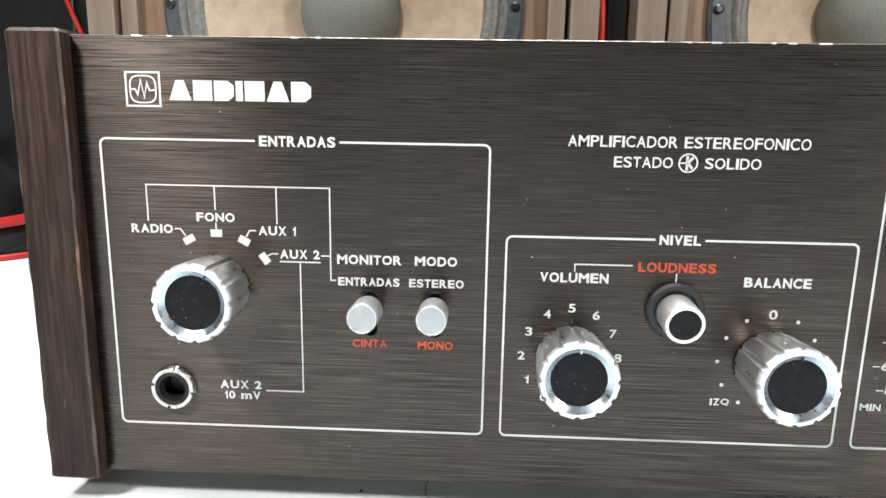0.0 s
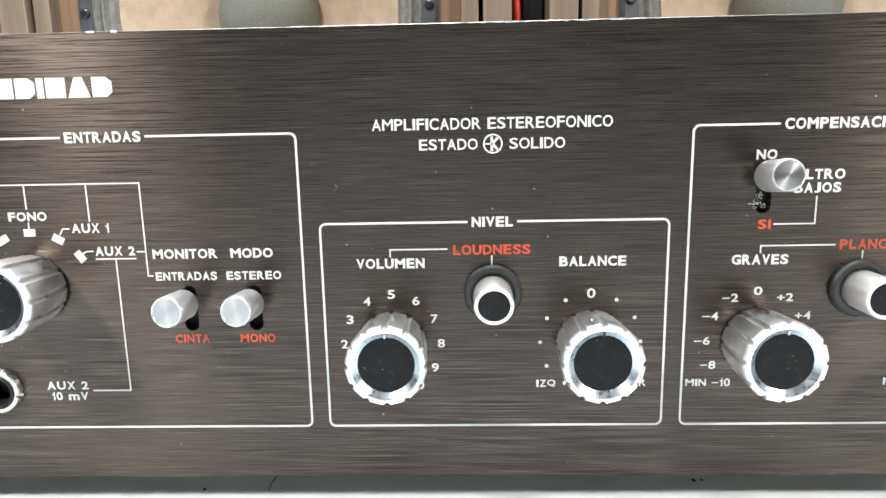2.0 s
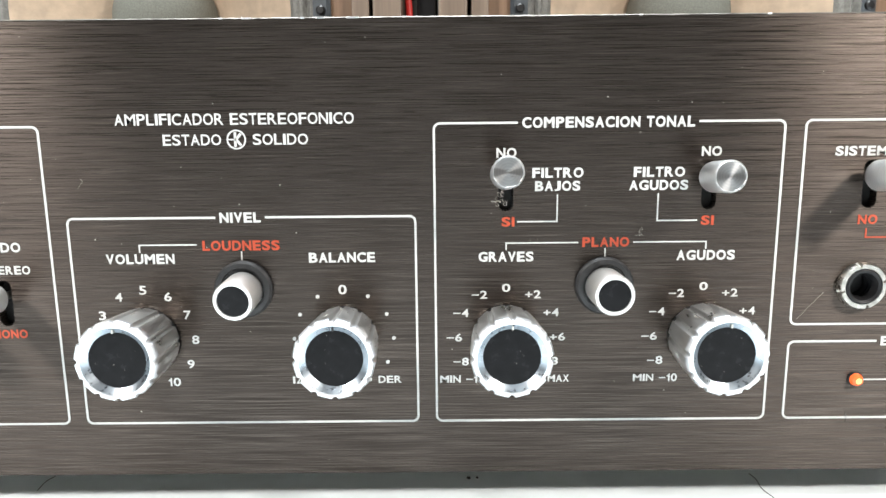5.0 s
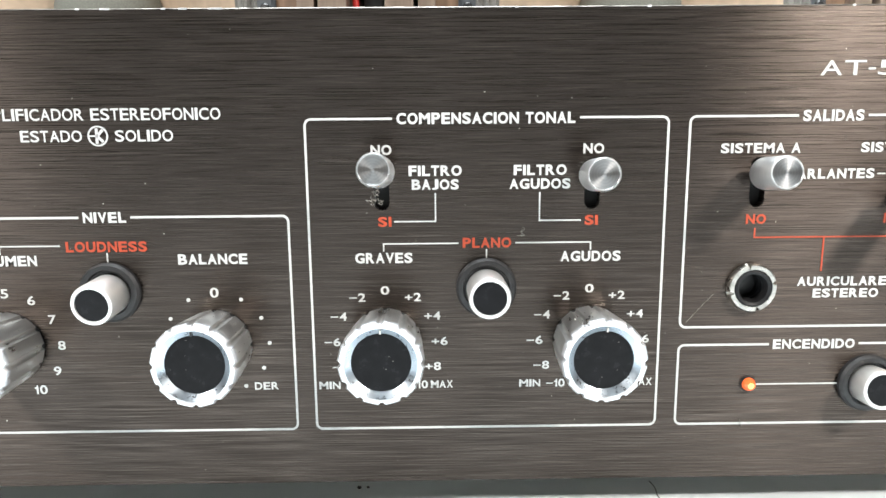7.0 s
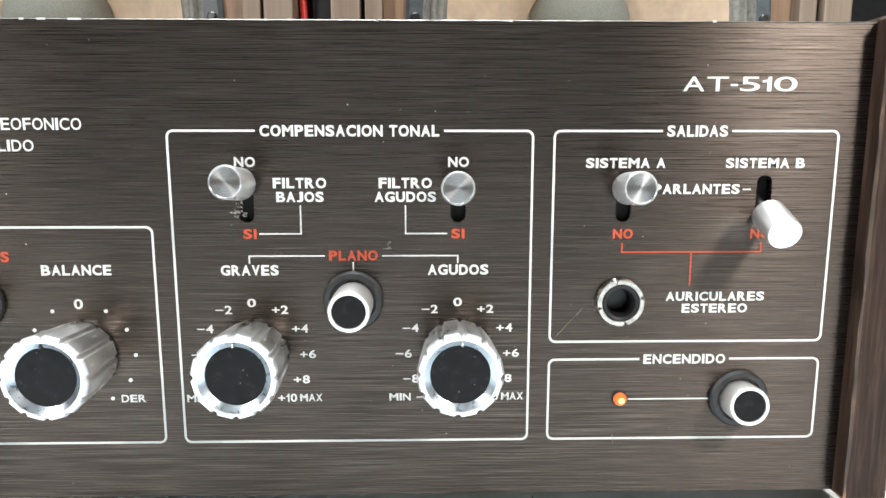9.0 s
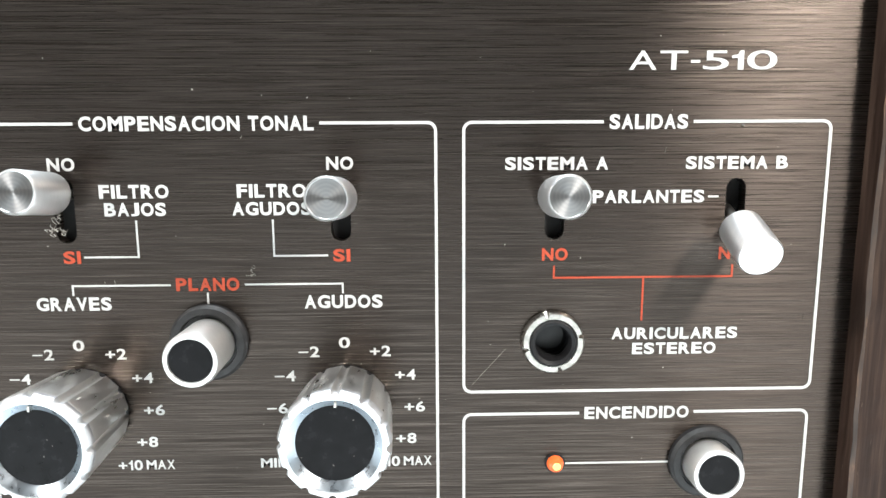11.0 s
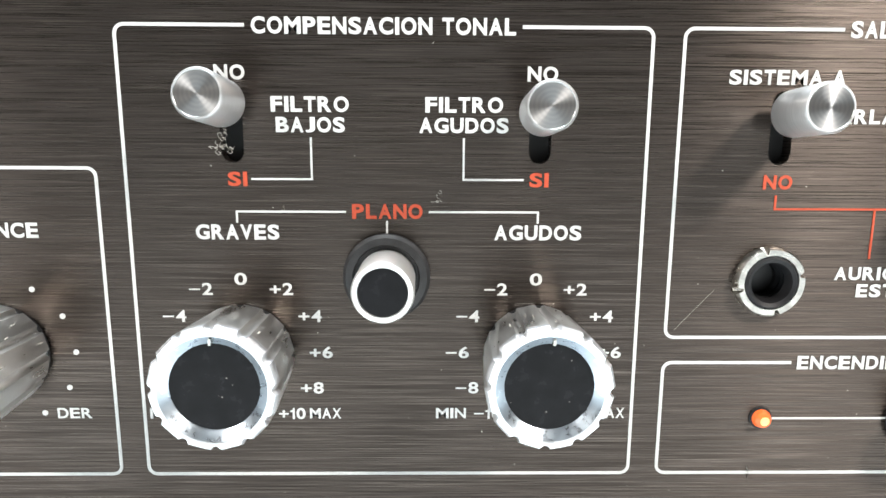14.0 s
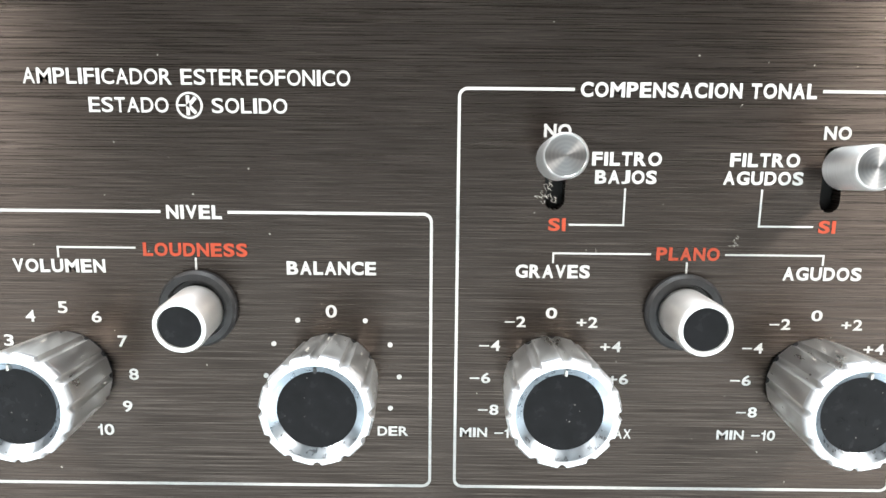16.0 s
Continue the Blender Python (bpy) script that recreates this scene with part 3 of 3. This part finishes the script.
# ---- controls ----
def knob(name, x, z, turn, label, mark=NICKEL, grains=4):
    """Fluted aluminium knob: dark skirt gap, twelve scallops, dished rim, black inlay, pointer notch."""
    def flute(a, row):
        if row in (0, 1, 6, 7, 8):
            return 1.0
        f = (a / (2 * math.pi) * 12) % 1.0 - 0.5
        facet = math.cos(radians(13)) / math.cos(radians(26) * f)
        groove = min(1.0, max(0.0, (abs(f) - 0.385) / 0.04))
        return min(1.0, facet * 1.012) - 0.066 * groove

    m = Matrix.Translation((x, 0, z)) @ pose(0, 0, 0, 0, turn, 0)
    body = amp_part(name, turned([(0.0, -0.0005), (0.0094, -0.0005), (0.0099, -0.0009), (0.0101, -0.0015), (0.0111, -0.0168), (0.0110, -0.0172)], 144, flute, m), KNOBSIDE, label=label, smooth=True)
    amp_part("rim", turned([(0.0109, -0.0170), (0.0111, -0.0173), (0.0111, -0.0184), (0.0106, -0.0192), (0.0095, -0.0192), (0.0093, -0.0191)], 144, lambda a, row: flute(a, 3 if row < 4 else 7), m), RIM, body, "bright chamfered aluminium rim", True)
    amp_part("bevel", turned([(0.0094, -0.01915), (0.0077, -0.0177), (0.0076, -0.0170)], 72, None, m), BEVEL, body, "inner bevel tinted blue-grey for its reflection", True)
    amp_part("inlay", turned([(0.0078, -0.0176), (0.0, -0.01765)], 48, None, m), INLAY, body, "glossy black disc")
    b = box(-0.00025, 0.00025, -0.0190, -0.0174, 0.0077, 0.0089, bevel=0.0001)
    b.transform(m)
    amp_part("pointer", b, mark, body)
    grit = random.Random(round(x * 1e4))
    bm = bmesh.new()
    for _ in range(grains):
        q, a, w = 0.0072 * math.sqrt(grit.random()), grit.uniform(0, 6.28), grit.choice((0.00006, 0.00009, 0.00013))
        bm.faces.new([bm.verts.new((q * math.cos(a) + w * grit.uniform(0.6, 1.3) * math.cos(k * 1.2566), -0.01769, q * math.sin(a) + w * grit.uniform(0.6, 1.3) * math.sin(k * 1.2566))) for k in range(5)])
    for _ in range(14):
        a, y, w = grit.uniform(-1.7, 1.7), grit.uniform(-0.016, -0.003), grit.choice((0.00012, 0.0002, 0.0003))
        r = 0.01018 + 0.001 * (-y / 0.0168)
        n, u = Vector((math.sin(a), 0, math.cos(a))), Vector((math.cos(a), 0, -math.sin(a)))
        long = grit.uniform(1.0, 4.0)
        bm.faces.new([bm.verts.new(n * r + u * w * i + Vector((0, y + w * long * j, 0))) for i, j in ((-0.5, -1), (0.6, -0.7), (0.5, 1), (-0.4, 0.8))])
    bm.transform(m)
    tagged(amp_part("dust_speck", bm, LINT, body, "pale dust and scuffs"), "pale dust and scuffs", kind="stuff")
    s = turned([(0.0, -0.0002), (0.0096, -0.0002), (0.0096, -0.0011), (0, -0.0011)], 48, None, Matrix.Translation((x, 0, z)))
    amp_part("skirt", s, BLACK, body)


knob("selector_knob", SEL[0], SEL[1], 28, "fluted aluminium selector knob with black inlay", BLACK, 18)
knob("volume_knob", VOL, KZ, 0, "fluted aluminium volume knob with black inlay")
knob("balance_knob", BAL, KZ, 0, "fluted aluminium balance knob with black inlay", BLACK)
knob("bass_knob", GRA, KZ, 0, "fluted aluminium bass knob with black inlay")
knob("treble_knob", AGU, KZ, 3, "fluted aluminium treble knob with black inlay")


def toggle(x, z, tip, label):
    """Slide-slot lever with a turned cap: near-black plate as the slot's shade, thin shaft, cylinder cap with a spun
    end.
    """
    base = Vector((x, 0.006, z))
    tip = Vector(tip)
    far = (tip - base).length
    m = aim(base, tip)
    shaft = amp_part("toggle_switch", turned([(0, 0), (0.0012, 0), (0.0010, -(far - 0.010)), (0, -(far - 0.010))], 16, None, m), NICKEL, label=label, smooth=True)
    cap = amp_part("cap", turned([(0.0, -(far - 0.0115)), (0.0039, -(far - 0.0115)), (0.0043, -(far - 0.0110)), (0.0043, -(far - 0.0005)), (0.0040, -far), (0.0038, -far)], 48, None, m), ALU, shaft, "turned aluminium lever cap", True)
    bm = turned([(0.0038, -far), (0.0037, -(far - 0.0001)), (0.0, -(far - 0.0001))], 48)
    bm.transform(m)
    c = tip.copy()
    bm.transform(Matrix.Translation(-c))
    end = part("cap_end", bm, SPUN, shaft)
    end.location = c - Vector((0, 0, TABLE))
    # solid plate behind the slot, its colour plays the shade in there
    amp_part("recess_shade", box(x - 0.004, x + 0.004, 0.0032, 0.0042, z - 0.012, z + 0.009), CAVITY_SHADE, shaft)


toggle(SLOTS[0][0], 0.0688, (-0.1434, -0.0157, 0.0703), "aluminium capped monitor lever switched up")
toggle(SLOTS[1][0], 0.0688, (-0.1245, -0.0157, 0.0703), "aluminium capped mode lever switched up")
toggle(SLOTS[2][0], 0.1022, (0.0192, -0.0150, 0.1042), "aluminium capped bass filter lever switched up")
toggle(SLOTS[3][0], 0.1012, (0.0764, -0.0150, 0.1026), "aluminium capped treble filter lever switched up")
toggle(SLOTS[4][0], 0.1012, (0.1219, -0.0150, 0.1026), "aluminium capped speaker lever switched up")
toggle(SLOTS[5][0], SLOTS[5][1] + 0.001, (0.1587, -0.0152, 0.0910), "aluminium capped speaker lever switched down")


def push_button(x, z, tip, label):
    """Push button: black collar, aluminium sleeve that sits a little loose in it, black end disc."""
    m = Matrix.Translation((x, 0, z))
    collar = amp_part("push_button", turned([(0.0060, 0.0), (0.0083, 0.0), (0.0083, -0.0012), (0.0077, -0.0020), (0.0064, -0.0020), (0.0061, -0.0008), (0.0, -0.0008)], 56, None, m), COLLAR, label=label, smooth=True)
    base = Vector((x, 0, z - 0.0002))
    out = (Vector(tip) - base).length
    m = aim(base, tip)
    amp_part("sleeve", turned([(0.0055, -0.0009), (0.0056, -out + 0.0006), (0.0053, -out), (0.0045, -out), (0.0043, -out + 0.0008)], 56, None, m), SLEEVE, collar, "satin aluminium sleeve", True)
    amp_part("inlay", turned([(0.0044, -out + 0.0004), (0.0, -out + 0.00035)], 48, None, m), INLAY, collar, "black disc")


push_button(-0.0550, 0.0708, (-0.0551, -0.0108, 0.0696), "aluminium loudness push button in a black collar")
push_button(0.0483, 0.0710, (0.0484, -0.0125, 0.0707), "aluminium tone-defeat push button in a black collar")
push_button(0.1571, 0.0421, (0.1569, -0.0080, 0.0425), "aluminium power push button in a black collar")


def jack(x, z, turn, label):
    """Panel socket: slotted nickel ring nut, threaded black bush, bore with its shade painted near black."""
    m = Matrix.Translation((x, 0, z)) @ pose(0, 0, 0, 0, turn, 0)

    def slots(a, row):
        near = abs((math.degrees(a) + 45) % 90 - 45)
        return 0.86 if near < 5 and row in (2, 3) else 1.0

    nut = amp_part("jack_socket", turned([(0.0045, 0.0), (0.0068, 0.0), (0.0068, -0.0012), (0.0064, -0.0019), (0.0053, -0.0019), (0.0050, -0.0012), (0.0045, 0.0)], 144, slots, m), NICKEL, label=label, smooth=True)
    amp_part("bush", turned([(0.0051, -0.0010), (0.0051, -0.0019), (0.0047, -0.0023), (0.0040, -0.0019), (0.0038, 0.0), (0.0036, 0.0005), (0.0038, 0.0012), (0.0035, 0.0018), (0.0037, 0.0026), (0.0033, 0.0032)], 48, None, m), BUSH, nut, "threaded black bush", True)
    amp_part("bore", turned([(0.0034, 0.0030), (0.0032, 0.0300), (0.0, 0.0300)], 32, None, m), CAVITY_SHADE, nut, "empty bore coloured near black for its shade", True)


jack(JACKS[0][0], JACKS[0][1], 12, "nickel jack socket with slotted ring nut")
jack(JACKS[1][0], JACKS[1][1], -14, "nickel headphone socket with slotted ring nut")


def indicator(x, z):
    """Small domed lens in a dark bezel, brightest in the middle."""
    m = Matrix.Translation((x, 0, z))
    lens = amp_part("indicator_lamp", turned([(0.0019, 0.0), (0.0019, -0.0007), (0.0016, -0.0015), (0.0010, -0.0019), (0, -0.0020)], 32, None, m), LED, label="glowing orange power indicator", smooth=True)
    amp_part("core", turned([(0.0010, -0.0018), (0.0007, -0.00215), (0.0, -0.0023)], 24, None, Matrix.Translation((x + 0.0001, 0, z - 0.0001))), LEDCORE, lens, "bright amber middle", True)
    amp_part("bezel", turned([(0.0019, 0.0), (0.0023, 0.0), (0.0023, -0.0003), (0.0019, -0.0005)], 32, None, m), BUSH, lens, "thin dark bezel", True)


indicator(0.1232, 0.0420)


# ---- loudspeakers ----
def loudspeaker(cx, label):
    """Floor cabinet standing on the desk: veneered box, recessed baffle, twelve-inch woofer."""
    y0, cz, half = 0.302, 0.206 - TABLE, 0.186
    t = thing("loudspeaker", label, "loudspeaker", "pair of loudspeakers", at=(cx, y0, TABLE))
    top = 0.66
    for s in (-1, 1):
        a, b = sorted((s * half, s * (half - 0.0205)))
        part("side_panel", box(a, b, 0, 0.30, 0, top, bevel=0.0015), BOXEDGE, t)
        a, b = sorted((s * (half - 0.0236), s * (half - 0.0360)))
        part("trim_strip", box(a, b, 0.004, 0.02, 0.0223, top - 0.0223, bevel=0.001), BOXEDGE, t)
    part("top_panel", box(-half + 0.0223, half - 0.0223, 0, 0.30, top - 0.022, top, bevel=0.0015), BOXEDGE, t)
    part("bottom_panel", box(-half + 0.0223, half - 0.0223, 0, 0.30, 0, 0.022, bevel=0.0015), BOXEDGE, t)
    part("back_panel", box(-half + 0.0223, half - 0.0223, 0.28, 0.295, 0.0223, top - 0.0223), BAFFLE, t)
    bm = bmesh.new()
    hole = [(0.118 * math.cos(a), cz + 0.118 * math.sin(a)) for a in np.linspace(0, 2 * math.pi, 49)[:-1]]
    w = half - 0.0362
    rings = [[(-w, 0.0223), (w, 0.0223), (w, top - 0.0223), (-w, top - 0.0223)], hole]
    edges = []
    for r in rings:
        vs = [bm.verts.new((x, 0.016, z)) for x, z in r]
        edges += [bm.edges.new((vs[i], vs[(i + 1) % len(vs)])) for i in range(len(vs))]
    bmesh.ops.triangle_fill(bm, use_beauty=True, edges=edges)
    made = bmesh.ops.extrude_face_region(bm, geom=bm.faces[:])
    for v in made["geom"]:
        if isinstance(v, bmesh.types.BMVert):
            v.co.y += 0.018
    part("baffle", bm, BAFFLE, t)
    m = Matrix.Translation((0, 0, cz))
    woofer = part("woofer", turned([(0.114, 0.03), (0.1165, 0.0140), (0.1205, 0.0095), (0.1310, 0.0095), (0.1335, 0.0120), (0.1335, 0.0157)], 96, None, m), BASKET, t, "dark blue-grey woofer frame", True)
    part("surround", turned([(0.1212, 0.0093), (0.1196, 0.0075), (0.1178, 0.0105), (0.1160, 0.0125), (0.1140, 0.0085), (0.1120, 0.0078), (0.1098, 0.0115), (0.1065, 0.0122), (0.1028, 0.0162)], 96, None, m), SURROUND, woofer, "pleated grey cloth surround", True)
    part("cone", turned([(0.1038, 0.0146), (0.095, 0.0205), (0.080, 0.0285), (0.060, 0.0390), (0.036, 0.0520)], 96, None, m), CONE, woofer, "pale tan paper cone", True)
    part("dust_cap", turned([(0.0388, 0.0520), (0.0382, 0.0420), (0.0350, 0.0290), (0.0270, 0.0190), (0.0150, 0.0125), (0.0, 0.0105)], 64, None, m), CAP, woofer, "grey felt dome", True)
    for k in range(8):
        a = math.pi / 4 * k
        part("screw", turned([(0.0034, 0.0096), (0.0034, 0.0078), (0.0022, 0.0068), (0.0, 0.0068)], 16, None, Matrix.Translation((0.1268 * math.cos(a), 0, cz + 0.1268 * math.sin(a)))), BLACK, woofer)


loudspeaker(-0.2125, "veneered loudspeaker with tan paper woofer standing behind the amplifier")
loudspeaker(0.1860, "veneered loudspeaker with tan paper woofer standing behind the amplifier")


def tube(pts, r):
    cu = bpy.data.curves.new("cable", "CURVE")
    cu.dimensions, cu.bevel_depth, cu.bevel_resolution, cu.resolution_u = "3D", r, 3, 8
    sp = cu.splines.new("BEZIER")
    sp.bezier_points.add(len(pts) - 1)
    for b, p in zip(sp.bezier_points, pts):
        b.co = p
        b.handle_left_type = b.handle_right_type = "AUTO"
    return cu


def cable(name, pts, r, mat, label, category="cable"):
    cu = tube(pts, r)
    cu.materials.append(mat)
    return tagged(new(name, cu), label, category)


cable("speaker_cable", [(-0.0205, 0.318, TABLE + 0.003), (-0.0215, 0.322, 0.10), (-0.0212, 0.320, 0.195), (-0.0235, 0.322, 0.235), (-0.0232, 0.326, 0.48)], 0.0026, REDPL, "red cable hanging in the gap between the loudspeakers")
tagged(part("equipment_case", box(-0.0165, -0.0020, 0.325, 0.56, TABLE, 0.60, bevel=0.002), BLACK), "slim black case standing between the loudspeakers", "case")


# ---- things left of the loudspeakers ----
def tower():
    t = thing("computer_tower", "black computer tower with red piping beside the loudspeaker", "computer", at=(-0.586, 0.52, TABLE))
    part("body", box(-0.17, 0.135, -0.115, 0.25, 0, 0.48, bevel=0.006), BLACK, t)
    part("front_bezel", box(-0.155, 0.120, -0.121, -0.1155, 0.012, 0.468, bevel=0.002), BLACK, t)
    b = box(-0.0016, 0.0016, -0.1245, -0.1213, -0.09, 0.09, bevel=0.0006)
    b.transform(Matrix.Translation((0.0985, 0, 0.262)) @ pose(0, 0, 0, 0, -21, 0))
    part("piping", b, REDPL, t, "red piping strip")


def ear_cup():
    t = thing("headset", "glossy black headset with red ring lying on the desk", "headset", at=(-0.566, 0.355, TABLE))
    part("ear_cushion", turned([(0.0, 0.0), (0.060, 0.0), (0.066, -0.008), (0.066, -0.020), (0.060, -0.026)], 48, None, pose(0, 0, 0, -90)), RUBBER, t, "", True)
    part("ring", turned([(0.058, -0.0255), (0.068, -0.027), (0.070, -0.031), (0.067, -0.035), (0.056, -0.036)], 48, None, pose(0, 0, 0, -90)), REDPL, t, "red plastic ring", True)
    part("shell", turned([(0.064, -0.0352), (0.063, -0.050), (0.056, -0.068), (0.042, -0.082), (0.022, -0.089), (0.0, -0.091)], 48, None, pose(0, 0, 0, -90)), BLACK, t, "glossy black shell", True)


tower()
ear_cup()


def rack():
    t = thing("equipment_rack", "black equipment cabinet standing beside the loudspeaker", "cabinet", at=(0.53, 0.42, TABLE))
    part("body", box(-0.15, 0.17, 0.0, 0.30, 0, 0.55, bevel=0.004), RUBBER, t)
    part("front_panel", box(-0.14, 0.16, -0.006, -0.0005, 0.012, 0.538, bevel=0.002), BLACK, t)


rack()
cable("headset_cable", [(-0.66, 0.30, TABLE + 0.0026), (-0.60, 0.285, TABLE + 0.0026), (-0.535, 0.30, TABLE + 0.0026), (-0.48, 0.36, TABLE + 0.0026), (-0.46, 0.50, TABLE + 0.0026)], 0.0026, REDPL, "red and black headset cable lying on the desk")


# ---- dust, lint and scratches on the panel ----
def speck_field():
    rng = random.Random(11)
    verts, faces = [], []
    for _ in range(90):
        x, z = rng.uniform(PX0 + 0.004, PX1 - 0.004), rng.uniform(PZ0 + 0.003, PZ1 - 0.003)
        r = rng.choice((0.00009, 0.00012, 0.00016, 0.00022))
        a0 = rng.uniform(0, 6.28)
        n = len(verts)
        for k in range(5):
            a = a0 + k * 1.2566
            q = r * rng.uniform(0.6, 1.3)
            verts.append((x + q * math.cos(a), -0.00009, z + q * math.sin(a) - TABLE))
        faces.append(tuple(range(n, n + 5)))
    me = bpy.data.meshes.new("dust_speck")
    me.from_pydata(verts, [], faces)
    me.materials.append(LINT)
    o = new("dust_speck", me)
    o.parent = PANEL
    tagged(o, "pale dust specks", kind="stuff")


speck_field()


def strand(pts, r, mat, name):
    """A fine fibre or scratch on the panel, as a thin tube."""
    bm = bmesh.new()
    prev = None
    for i, (x, y, z) in enumerate(pts):
        ring = [bm.verts.new((x + r * math.cos(a) * 0.5, y + r * math.sin(a), z + r * math.cos(a))) for a in (0, 2.09, 4.19)]
        if prev:
            for k in range(3):
                bm.faces.new((prev[k], prev[(k + 1) % 3], ring[(k + 1) % 3], ring[k]))
        prev = ring
    amp_part(name, bm, mat, PANEL)


rng = random.Random(4)
for k in range(7):
    x, z = 0.0195 + rng.uniform(-0.002, 0.001), 0.0955 + rng.uniform(-0.0015, 0.002)
    pts = []
    for i in range(9):
        x += rng.uniform(-0.0009, 0.0007)
        z += rng.uniform(-0.0006, 0.0007)
        pts.append((x, -0.0003 - 0.0006 * rng.random(), z))
    strand(pts, 0.00007, LINT, "lint_fibre")
strand([(0.1045, -0.00004, 0.0603), (0.1085, -0.00004, 0.0648), (0.1118, -0.00004, 0.0684)], 0.00007, LINT, "scratch")
strand([(0.1218, -0.00004, 0.0288), (0.1217, -0.00004, 0.0306), (0.1213, -0.00004, 0.0312)], 0.00018, EDGE, "scratch")
strand([(-0.1000, -0.00004, 0.1000), (-0.0985, -0.00004, 0.1018), (-0.0990, -0.00004, 0.1026)], 0.00006, LINT, "scratch")
strand([(-0.1960, -0.00004, 0.0420), (-0.1942, -0.00004, 0.0436)], 0.00006, LINT, "scratch")
# lint beside the tone-defeat print, specks and dark nicks
rng = random.Random(9)
for k in range(5):
    x, z = 0.0580 + rng.uniform(-0.0006, 0.0006), 0.0860 + rng.uniform(-0.0006, 0.0008)
    pts = []
    for i in range(7):
        x += rng.uniform(-0.0004, 0.0005)
        z += rng.uniform(-0.0004, 0.0004)
        pts.append((x, -0.0002 - 0.0003 * rng.random(), z))
    strand(pts, 0.00006, LINT, "lint_fibre")
strand([(0.0569, -0.00008, 0.1140), (0.0572, -0.00008, 0.1143)], 0.00020, LINT, "lint_fibre")
strand([(0.1451, -0.00004, 0.1117), (0.1449, -0.00004, 0.1106)], 0.00016, BLACK, "scratch")
strand([(0.1606, -0.00004, 0.1163), (0.1613, -0.00004, 0.1161)], 0.00022, BLACK, "scratch")
strand([(0.1770, -0.00004, 0.0756), (0.1768, -0.00004, 0.0744)], 0.00012, BLACK, "scratch")
strand([(0.1545, -0.00004, 0.1148), (0.1552, -0.00004, 0.1149)], 0.00014, BLACK, "scratch")
strand([(0.0290, -0.00004, 0.0845), (0.0292, -0.00004, 0.0836)], 0.00005, LINT, "scratch")


# ---- crumbs and hairs on the desk in front of the amplifier ----
def crumb(x, y, r, label):
    rng = random.Random(round(abs(x) * 1e4))
    bm = bmesh.new()
    bmesh.ops.create_icosphere(bm, subdivisions=2, radius=r)
    for v in bm.verts:
        v.co *= rng.uniform(0.75, 1.2)
        v.co.z = max(v.co.z * 0.6, -0.5 * r)
    bm.transform(Matrix.Translation((x, y, TABLE + 0.5 * r)))
    tagged(part("crumb", bm, RUBBER), label, "crumb")


crumb(0.0098, 0.0125, 0.0007, "tiny dark crumb lying on the white desk")
crumb(0.0126, 0.0128, 0.0005, "tiny dark crumb lying on the white desk")
crumb(-0.1480, 0.0080, 0.0005, "tiny dark crumb lying on the white desk")
cable("hair", [(0.1012, 0.0140, TABLE + 0.0002), (0.1016, 0.0100, TABLE + 0.0004), (0.1010, 0.0050, TABLE + 0.0002), (0.1022, -0.0010, TABLE + 0.0002)], 0.00012, RUBBER, "fine dark hair lying on the white desk", "hair")
cable("hair", [(-0.1262, 0.0160, TABLE + 0.0002), (-0.1270, 0.0120, TABLE + 0.0004), (-0.1266, 0.0070, TABLE + 0.0002)], 0.00012, RUBBER, "fine dark hair lying on the white desk", "hair")
